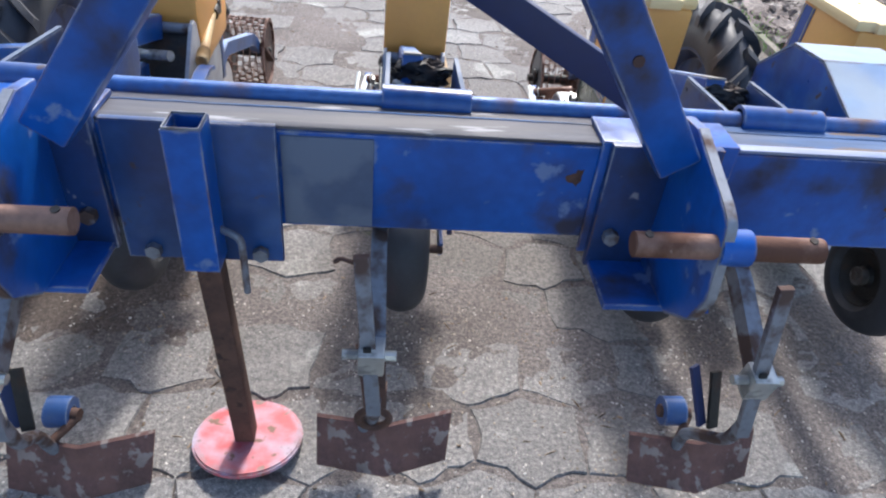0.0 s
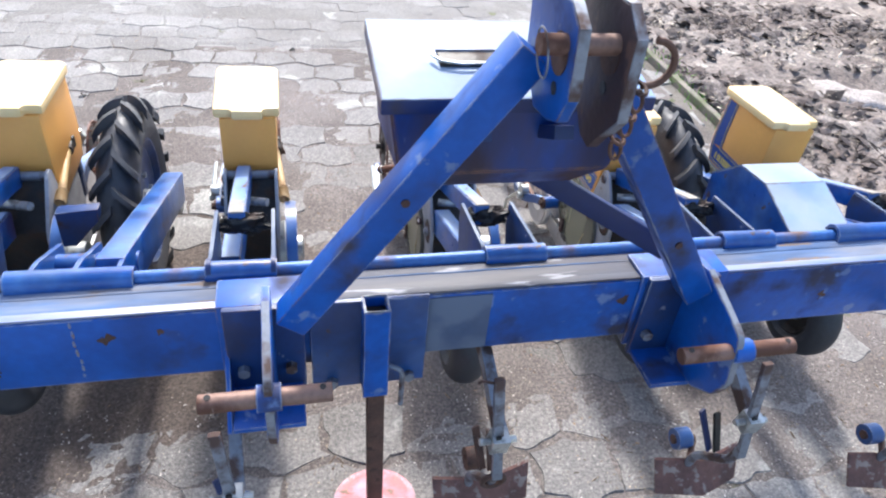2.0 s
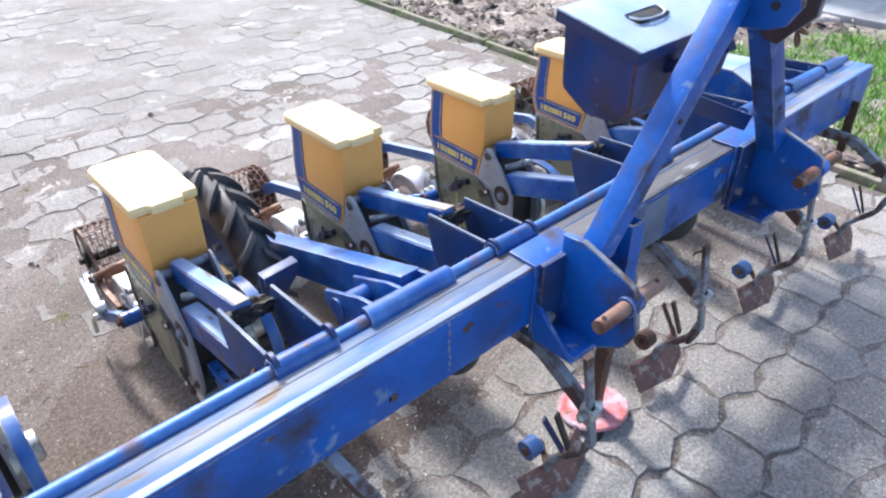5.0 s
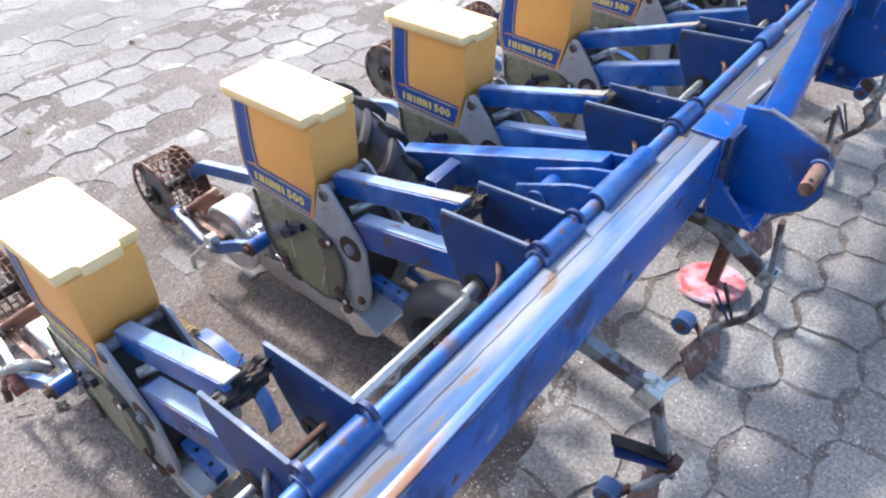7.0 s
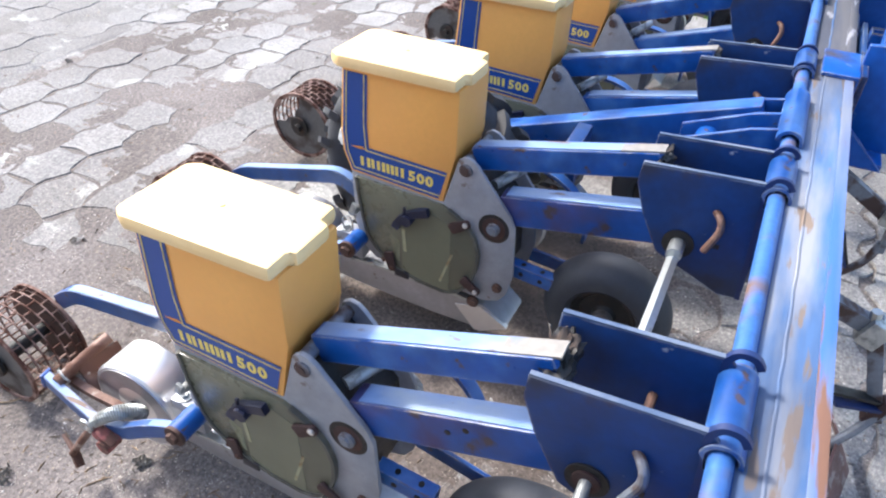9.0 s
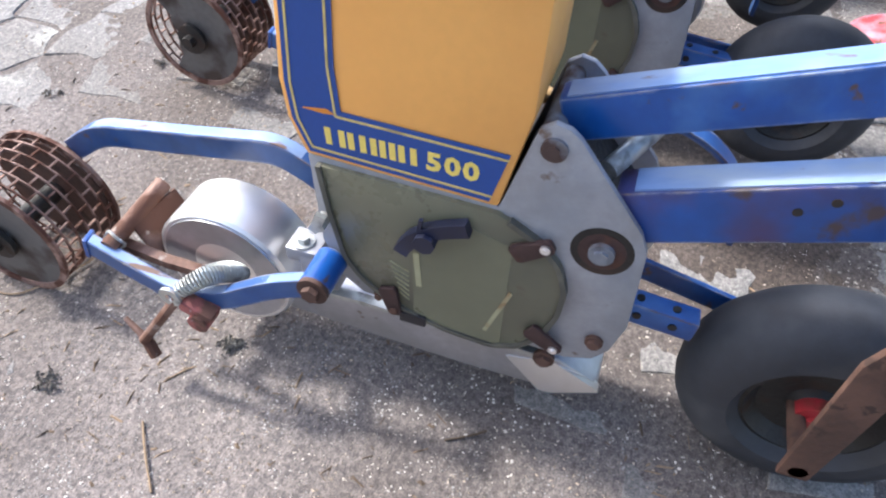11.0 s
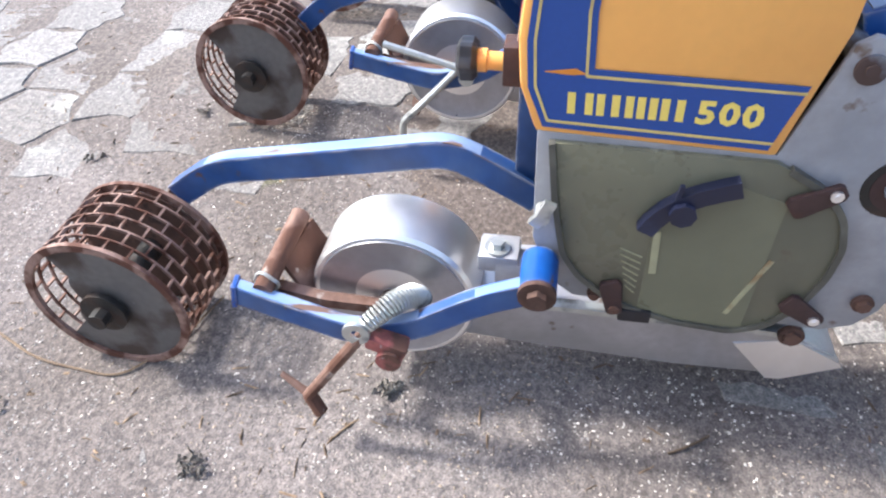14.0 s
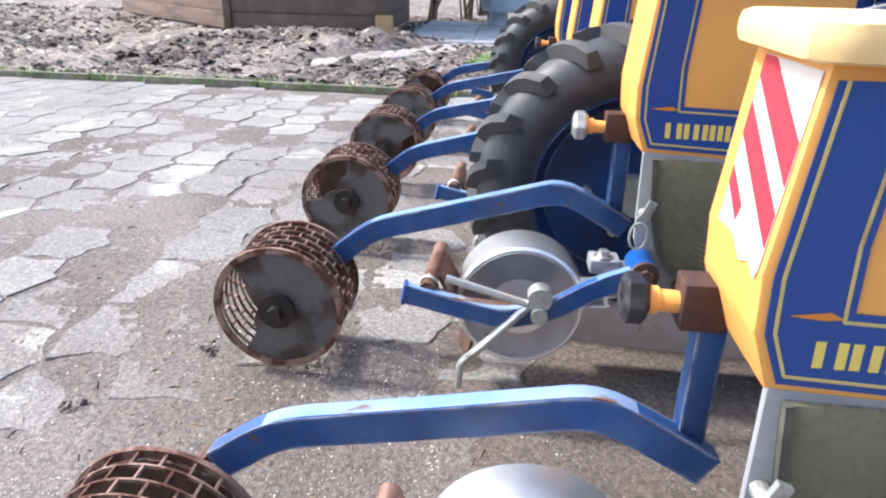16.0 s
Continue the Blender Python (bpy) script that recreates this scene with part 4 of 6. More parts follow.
def hopper_box():
    b = on_bar("storage_box", "blue sheet-steel box with a sky-blue sloping lid behind the headstock", "box")
    x0, x1 = -0.295, 0.1
    vs = [(x0, 0.008, 0.95), (x1, 0.008, 0.95), (x1, 0.19, 0.985), (x0, 0.19, 0.985), (x0 + 0.02, 0.02, 0.825), (x1 - 0.02, 0.02, 0.825), (x1 - 0.01, 0.19, 0.84), (x0 + 0.01, 0.19, 0.84), (x0 + 0.06, 0.07, 0.772), (x1 - 0.06, 0.07, 0.772), (x1 - 0.06, 0.16, 0.772), (x0 + 0.06, 0.16, 0.772)]
    bm = B()
    q = [bm.verts.new(v) for v in vs]
    for o in (0, 4):
        for k in range(4):
            bm.faces.new((q[o + k], q[o + (k + 1) % 4], q[o + 4 + (k + 1) % 4], q[o + 4 + k]))
    bm.faces.new(q[0:4]), bm.faces.new(q[8:12])
    bmesh.ops.recalc_face_normals(bm, faces=bm.faces)
    bmesh.ops.bevel(bm, geom=list(bm.edges), offset=0.004, segments=2, affect="EDGES")
    part("body", bm, BOXBLUE, b, "rust-streaked blue sheet-steel body")
    tilt = Euler((math.atan2(0.038, 0.19), 0, 0))
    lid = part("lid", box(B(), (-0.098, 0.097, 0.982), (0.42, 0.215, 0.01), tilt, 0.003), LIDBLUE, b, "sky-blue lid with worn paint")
    bm = box(B(), (-0.098, -0.0065, 0.953), (0.42, 0.005, 0.022), None, 0.001)
    box(bm, (-0.3065, 0.097, 0.972), (0.004, 0.21, 0.022), tilt)
    box(bm, (0.1105, 0.097, 0.972), (0.004, 0.21, 0.022), tilt)
    part("rim", bm, DARKBLUE, lid)
    cen = Vector((-0.16, 0.085, 0.9865))
    sl = math.tan(tilt.x)
    # no opening: a dark slab paints the shade in the hand hole
    part("handle_recess", box(B(), cen + Vector((0, 0, -0.0022)), (0.1, 0.034, 0.012), tilt, 0.002), DARK, lid, "hand hole, its shade drawn as a dark slab")
    part("recess_lip", box(B(), cen + Vector((0, 0.018, 0.0035 + 0.018 * sl)), (0.104, 0.004, 0.006), tilt, 0.001), LIDBLUE, lid)
    part("recess_lip", box(B(), cen + Vector((0.051, 0, 0.003)), (0.004, 0.036, 0.006), tilt, 0.001), LIDBLUE, lid)
    bm = B()
    pipe(bm, [cen + Vector((x, y, y * sl + 0.007)) for x, y in ((-0.062, 0.002), (-0.05, -0.014), (-0.02, -0.022), (0.02, -0.021), (0.044, -0.012), (0.05, 0.004))], 0.0026, 6)
    part("handle", bm, ZINC, lid, "bent wire handle")
    for x in (-0.17, -0.045):
        part("stay", bar(B(), (x, -0.05, 0.93), (x, 0.014, 0.9), 0.03, 0.02), DARKBLUE, b)


def stand():
    s = on_bar("parking_stand", "parking stand with a rusty leg on a worn red foot plate", "parking stand")
    part("mounting_plate", box(B(), (-0.318, Y0 - 0.011, 0.507), (0.205, 0.01, 0.205), None, 0.002), ARMBLUE, s)
    bm = B()
    w = 0.022
    o, i = [(-w, -w), (w, -w), (w, w), (-w, w)], [(-w + 0.004, -w + 0.004), (w - 0.004, -w + 0.004), (w - 0.004, w - 0.004), (-w + 0.004, w - 0.004)]
    rings = [[bm.verts.new((-0.312 + x, -0.048 + y, z)) for x, y in p] for p, z in ((o, 0.42), (o, 0.622), (i, 0.622), (i, 0.42))]
    for a, c in zip(rings, rings[1:] + rings[:1]):
        for k in range(4):
            bm.faces.new((a[k], a[(k + 1) % 4], c[(k + 1) % 4], c[k]))
    bmesh.ops.recalc_face_normals(bm, faces=bm.faces)
    part("sleeve", bm, BLUE, s)
    rim = sweep(B(), [(-0.312 + x, -0.048 + y, 0.6225) for x, y in ((-0.02, -0.02), (0.02, -0.02), (0.02, 0.02), (-0.02, 0.02), (-0.02, -0.02))], 0.005, 0.002, (0, 0, 1))
    part("worn_rim", rim, GREYBAR, s, "bare worn sleeve edge")
    # dark plug in place of the shade inside the hollow sleeve
    part("sleeve_rim", box(B(), (-0.312, -0.048, 0.6), (0.036, 0.036, 0.004)), DARK, s)
    part("leg", bar(B(), (-0.312, -0.048, 0.55), (-0.3, -0.026, 0.03), 0.032, 0.032, 0.003, (0, 1, 0)), RUSTY, s, "rusty square leg")
    bm = B()
    cyl(bm, (-0.298, -0.024, 0.012), (-0.298, -0.022, 0.024), 0.091, 40)
    bmesh.ops.bevel(bm, geom=[e for e in bm.edges if e.calc_face_angle(0) > 0.8], offset=0.003, segments=2, affect="EDGES")
    part("foot_plate", bm, RED, s, "round foot plate with flaking red paint")
    part("lock_pin", pipe(B(), rounded([(-0.312, -0.03, 0.47), (-0.262, -0.055, 0.465), (-0.262, -0.055, 0.375)], 0.012), 0.005, 8), GREYBAR, s)
    for x in (-0.385, -0.245):
        part("bolt", cyl(B(), (x, Y0 - 0.014, 0.42), (x, Y0 - 0.027, 0.42), 0.011, 6), GREYBAR, s)


toolbar(), headstock(), hopper_box(), stand()


def drive_shaft():
    s = solo("drive_shaft", cyl(B(), (-1.6, 0.203, 0.4387), (1.0, 0.203, 0.484), 0.0105, 6), ZINC, "bare hexagonal steel drive shaft linking the units", "shaft")
    return s


drive_shaft()

# ---- the seeding units ----
UNIT_X = [-1.535 + 0.5 * k for k in range(6)]
UNIT_RISE = [0.0, 0.042, 0.036, 0.012, 0.012, 0.0]      # how far each unit is lifted against the first
cache = {}


def once(key, build):
    """The mesh under key, built at its first use."""
    if key not in cache:
        cache[key] = build()
    return cache[key]


HOP = [(0.634, 0.357), (0.842, 0.367), (0.858, 0.412), (0.861, 0.455), (0.848, 0.592), (0.608, 0.592), (0.61, 0.471)]
PLATE = [(0.84, 0.37), (0.837, 0.243), (0.818, 0.188), (0.79, 0.165), (0.533, 0.15), (0.504, 0.161), (0.488, 0.185), (0.478, 0.232), (0.484, 0.345), (0.494, 0.368), (0.535, 0.419), (0.567, 0.458), (0.578, 0.467), (0.592, 0.47), (0.605, 0.461), (0.633, 0.36)]
HX0, HX1 = -0.07, 0.058


def hopper(u, k, lift):
    bm = B()
    prism(bm, HOP, HX0, HX1, 0.006)
    h = part("hopper", once("hopper", lambda: mesh("hopper", bm, YELLOW)), YELLOW, u, "yellow plastic seed hopper")
    h.location.z = lift

    def lid():
        b = B()
        a, c, f, r = -0.087, 0.067, 0.598, 0.867
        prism(b, [(a, r - 0.02), (a + 0.012, r), (c - 0.012, r), (c, r - 0.02), (c, f + 0.016), (c - 0.035, f + 0.016), (c - 0.038, f), (a + 0.045, f), (a + 0.042, f + 0.012), (a + 0.004, f + 0.012)], 0.591, 0.616, 0.009, "z")
        cyl(b, (-0.006, 0.745, 0.613), (-0.006, 0.745, 0.6175), 0.004, 10)
        return mesh("lid", b, LID)
    part("lid", once("lid", lid), LID, h, "cream plastic lid")

    xo = HX0 - 0.0008

    def plate_of(prof, thick, mat):
        return mesh("label_field", prism(B(), prof, xo - thick, xo), mat)

    # blue border field: along the rear edge and the foot of the side
    field = [(0.643, 0.3655), (0.836, 0.375), (0.851, 0.413), (0.8535, 0.455), (0.843, 0.582), (0.793, 0.582), (0.799, 0.48), (0.7965, 0.4325), (0.627, 0.427)]
    lab = part("label", once("field", lambda: plate_of(field, 0.0006, LABEL_BLUE)), LABEL_BLUE, h, "blue printed label with yellow lines")

    def lines():
        b = B()
        for pts in ([(0.641, 0.3725), (0.832, 0.3815), (0.8445, 0.414), (0.847, 0.455), (0.837, 0.582)], [(0.628, 0.4205), (0.8025, 0.426), (0.8055, 0.48), (0.7995, 0.582)]):
            for p, q in zip(pts, pts[1:]):
                bar(b, (xo - 0.001, p[0], p[1]), (xo - 0.001, q[0], q[1]), 0.0008, 0.0024)
        return mesh("line", b, LABEL_LINE)
    part("line", once("lines", lines), LABEL_LINE, lab)
    part("rear_flash", once("flash", lambda: mesh("rear_flash", prism(B(), [(0.803, 0.428), (0.812, 0.4325), (0.838, 0.4285), (0.815, 0.4265)], xo - 0.0014, xo - 0.0006), ORANGE)), ORANGE, lab)
    # the maker's word as plain blocks, the number as figures
    slope = Matrix.Rotation(math.atan2(-0.003, 0.165), 4, "X")

    def blocks():
        out = []
        y = 0.8165
        for w, bars in ((0.0225, 2), (0.0105, 1), (0.019, 2), (0.0175, 2), (0.02, 2)):
            b = B()
            for n in range(bars):
                y0 = y - n * (w - 0.0075)
                z = 0.39 + (y0 - 0.81) * 0.018
                prism(b, [(y0 - 0.0008, z), (y0 - 0.0075, z), (y0 - 0.0067, z + 0.0205), (y0, z + 0.0205)], xo - 0.0012, xo - 0.0006)
            out.append(mesh("letter_block", b, LABEL_YELLOW))
            y -= w + 0.0022
        return out
    for me in once("blocks", blocks):
        part("letter_block", me, LABEL_YELLOW, lab)
    for i, figure in enumerate("500"):
        if ("digit", i) in cache:
            part("digit", cache["digit", i], LABEL_YELLOW, lab)
            continue
        m = Matrix.Translation((xo - 0.0008, 0.709 - i * 0.0188, 0.3885 - i * 0.0004)) @ slope @ Matrix(((0, 0, -1, 0), (-1, 0, 0, 0), (0, 1, 0, 0), (0, 0, 0, 1))) @ Matrix.Diagonal((1.12, 1, 1, 1))
        cache["digit", i] = lettering("digit", figure, 0.0295, LABEL_YELLOW, lab, m).data
    if k == 0:
        yy = lambda z: 0.861 - (z - 0.455) * 0.095
        film = lambda pts, e0, e1: [(x, yy(z) + e, z) for e in (e0, e1) for x, z in pts]

        def sheet(pts, e0, e1):
            b, n = B(), len(pts)
            v = [b.verts.new(p) for p in film(pts, e0, e1)]
            b.faces.new(v[:n]), b.faces.new(v[n:][::-1])
            for q in range(n):
                b.faces.new((v[q], v[(q + 1) % n], v[n + (q + 1) % n], v[n + q]))
            bmesh.ops.recalc_face_normals(b, faces=b.faces)
            return b
        st = part("warning_sticker", sheet([(-0.064, 0.458), (-0.06, 0.449), (-0.045, 0.456), (-0.03, 0.45), (-0.005, 0.462), (0.028, 0.46), (0.03, 0.586), (-0.064, 0.586)], 0.0004, 0.0011), WHITE, h, "torn red and white striped warning film")
        for pts in ([(0.0295, 0.57), (0.0295, 0.5855), (0.008, 0.5855), (-0.0635, 0.543), (-0.0635, 0.514)], [(0.0295, 0.528), (0.0295, 0.552), (-0.0635, 0.496), (-0.0635, 0.472)], [(0.028, 0.49), (0.0285, 0.504), (-0.008, 0.483), (-0.004, 0.47)]):
            part("stripe", sheet(pts, 0.0012, 0.0017), SIGNRED, st)
    return h


def metering(u, k, lift):
    """The two cast side plates with the seed disc cover between hopper and runner."""
    def plate(x, holes):
        b = B()
        prism(b, [(min(y, 0.775), z) for y, z in PLATE if y < 0.846 or z > 0.3] if x > 0 else PLATE, x - 0.004, x + 0.004, 0.0015)
        return mesh("side_plate", b, GREY)
    p = part("side_plate", once("plate_l", lambda: plate(-0.066, True)), GREY, u, "grey cast side plate")
    p.location.z = lift
    q = part("side_plate", once("plate_r", lambda: plate(0.052, True)), GREY, u)
    q.location.z = lift
    # near-black housing: the shade between the plates is put into its colour
    body = part("housing", once("housing", lambda: mesh("housing", prism(B(), [(0.765, 0.36), (0.765, 0.2), (0.75, 0.165), (0.53, 0.165), (0.505, 0.22), (0.512, 0.35), (0.592, 0.44), (0.632, 0.36)], -0.062, 0.048), DARK)), DARK, u)
    body.location.z = lift
    X = -0.0705

    EDGE = [(0.826, 0.362), (0.819, 0.30), (0.806, 0.232), (0.788, 0.203), (0.762, 0.18), (0.728, 0.161), (0.68, 0.147), (0.622, 0.142), (0.59, 0.155), (0.566, 0.187), (0.553, 0.23), (0.551, 0.268), (0.562, 0.303), (0.584, 0.329), (0.62, 0.35)]

    def cover():
        return mesh("disc_cover", prism(B(), EDGE + [(0.632, 0.356)], X - 0.006, X + 0.002, 0.0015), COVER)
    cv = part("disc_cover", once("cover", cover), COVER, p, "green-grey translucent seed disc cover")

    def crank():
        b = B()
        pts = [(0.732, 0.277), (0.727, 0.288), (0.718, 0.301), (0.704, 0.314), (0.688, 0.323), (0.672, 0.33), (0.658, 0.335)]
        sweep(b, [(X - 0.014, y, z) for y, z in pts], 0.012, 0.017)
        cyl(b, (X - 0.006, 0.703, 0.305), (X - 0.026, 0.703, 0.305), 0.0125, 8)
        sweep(b, [(X - 0.018, 0.71, 0.318), (X - 0.018, 0.708, 0.334)], 0.005, 0.004)
        return mesh("disc_handle", b, HANDLEBLUE)
    part("disc_handle", once("crank", crank), HANDLEBLUE, cv, "navy plastic turning handle")

    part("window_strip", once("wstrip", lambda: mesh("window_strip", prism(B(), [(0.723, 0.3), (0.7, 0.322), (0.66, 0.33), (0.612, 0.315), (0.612, 0.147), (0.68, 0.151), (0.721, 0.163)], X - 0.0066, X - 0.005), COVERPALE)), COVERPALE, cv, "paler clear strip of the cover")
    for a, c, w in (((0.607, 0.246), (0.632, 0.168), 0.005), ((0.718, 0.27), (0.714, 0.215), 0.007)):
        part("scratch", once(("scr", a), lambda: mesh("scratch", bar(B(), (X - 0.007, *a), (X - 0.007, *c), 0.001, w), STAIN)), STAIN, cv)
    for i in range(7):
        part("scale_mark", once(("scale", i), lambda: mesh("scale_mark", bar(B(), (X - 0.0065, 0.75 - i * 0.002, 0.245 - i * 0.0085), (X - 0.0065, 0.727, 0.235 - i * 0.0085), 0.001, 0.0012), STAIN)), STAIN, cv)

    def rim():
        pts = rounded([(X - 0.0045, y, z) for y, z in EDGE], 0.008, 2)
        return mesh("cover_rim", sweep(B(), pts, 0.009, 0.006), COVEREDGE)
    # raised dark strip stands for the shade in the groove
    part("cover_rim", once("crim", rim), COVEREDGE, cv, "groove round the cover, its shade drawn as a dark strip")
    part("brush", once("brush", lambda: mesh("brush", box(B(), (X - 0.006, 0.722, 0.152), (0.01, 0.034, 0.017), None, 0.002), BLACK)), BLACK, cv)
    for y, z, dy, dz in ((0.579, 0.332, 0.03, -0.02), (0.549, 0.176, 0.033, 0.022), (0.745, 0.163, 0.008, 0.034)):
        def latch(y=y, z=z, dy=dy, dz=dz):
            b = B()
            d = Vector((0, dy, dz)).normalized()
            q = Vector((0, -d.z, d.y))
            o = Vector((X - 0.009, y, z))
            out = [o - d * 0.009 + q * 0.005, o - d * 0.006 + q * 0.008, o + d * 0.034 + q * 0.012, o + d * 0.039 + q * 0.009, o + d * 0.038 - q * 0.009, o + d * 0.033 - q * 0.012, o - d * 0.005 - q * 0.009, o - d * 0.009 - q * 0.005]
            prism(b, [(p.y, p.z) for p in out], X - 0.013, X - 0.0066, 0.0015)
            return mesh("latch", b, LATCH)
        l = part("latch", once(("latch", y), latch), LATCH, p, "rusty turning latch")
        part("rivet", once(("rivet", y), lambda y=y, z=z: mesh("rivet", cyl(cyl(B(), (X - 0.012, y, z), (X - 0.0155, y, z), 0.0055, 14), (X - 0.0155, y, z), (X - 0.0165, y, z), 0.0025, 8), SILVER if z > 0.17 else RUSTY)), SILVER, l)

    def bush(r0, r1, d, mat, nm):
        b = B()
        lathe(b, [(-d, r1), (-d, r0), (0.004, r0), (0.004, r1)], (X + 0.004, 0.5255, 0.335), 28)
        return mesh(nm, b, mat)
    part("pivot_ring", once("ring", lambda: bush(0.0315, 0.022, 0.004, DARK, "pivot_ring")), DARK, p)
    part("pivot_cup", once("cup", lambda: mesh("pivot_cup", cyl(B(), (X - 0.0005, 0.5255, 0.335), (X + 0.004, 0.5255, 0.335), 0.024, 24), LATCH)), DARK, p)
    part("pivot_nut", once("pnut", lambda: mesh("pivot_nut", cyl(cyl(B(), (X - 0.006, 0.5255, 0.335), (X, 0.5255, 0.335), 0.013, 20), (X - 0.01, 0.5255, 0.335), (X - 0.004, 0.5255, 0.335), 0.008, 6), GREYBAR)), GREYBAR, p)
    part("bolt", once("tbolt", lambda: mesh("bolt", cyl(cyl(B(), (X - 0.003, 0.589, 0.444), (X + 0.002, 0.589, 0.444), 0.0125, 20), (X - 0.005, 0.589, 0.444), (X, 0.589, 0.444), 0.006, 6), GREYBAR)), GREYBAR, p)
    for y, z, r, m in ((0.507, 0.196, 0.009, RUSTY), (0.557, 0.139, 0.0115, RUSTY), (0.767, 0.173, 0.0065, RUSTY)):
        part("bolt", once(("bolt", y), lambda y=y, z=z, r=r, m=m: mesh("bolt", cyl(cyl(B(), (X - 0.004, y, z), (X + 0.002, y, z), r * 1.15, 18), (X - 0.009, y, z), (X - 0.003, y, z), r * 0.8, 6), m)), m, p)
    part("wing_nut", once("wing", lambda: mesh("wing_nut", sweep(cyl(B(), (X - 0.02, 0.829, 0.283), (X, 0.829, 0.283), 0.0075, 10), [(X - 0.018, 0.837, 0.276), (X - 0.022, 0.829, 0.288), (X - 0.022, 0.822, 0.306)], 0.006, 0.012), ZINC)), ZINC, p)
    # the opener that runs through the soil
    def shoe():
        b = B()
        up = [(0.935, 0.12), (0.8, 0.13), (0.6, 0.13), (0.54, 0.123), (0.487, 0.084)]
        dn = [(0.94, 0.06), (0.8, 0.05), (0.66, 0.044), (0.541, 0.047), (0.484, 0.079)]
        rows = []
        for sx, line, w in ((-1, up, 0.058), (-1, dn, 0.05), (1, dn, 0.043), (1, up, 0.05)):
            rows.append([b.verts.new((sx * w * (1 if i < 4 else 0.85), y, z)) for i, (y, z) in enumerate(line)])
        for r, s in zip(rows, rows[1:] + rows[:1]):
            for i in range(4):
                b.faces.new((r[i], r[i + 1], s[i + 1], s[i]))
        b.faces.new([r[0] for r in rows]), b.faces.new([r[-1] for r in rows])
        bmesh.ops.recalc_face_normals(b, faces=b.faces)
        bmesh.ops.bevel(b, geom=list(b.edges), offset=0.002, segments=1, affect="EDGES")
        return mesh("opener", b, SHOE)
    s = part("opener", once("shoe", shoe), SHOE, u, "grey steel furrow opener with a bright tip")
    s.location.z = lift
    part("bright_tip", once("tip", lambda: mesh("bright_tip", prism(B(), [(0.604, 0.1), (0.545, 0.116), (0.486, 0.084), (0.483, 0.079), (0.54, 0.0475), (0.556, 0.0465)], -0.0572, -0.044), SILVER)), SILVER, s)
    part("seal_strip", once("seal", lambda: mesh("seal_strip", sweep(B(), [(-0.062, 0.86, 0.135), (-0.062, 0.8, 0.139), (-0.0625, 0.7, 0.1365), (-0.062, 0.62, 0.1375), (-0.0625, 0.56, 0.134)], 0.014, 0.007), ZINC)), ZINC, s)


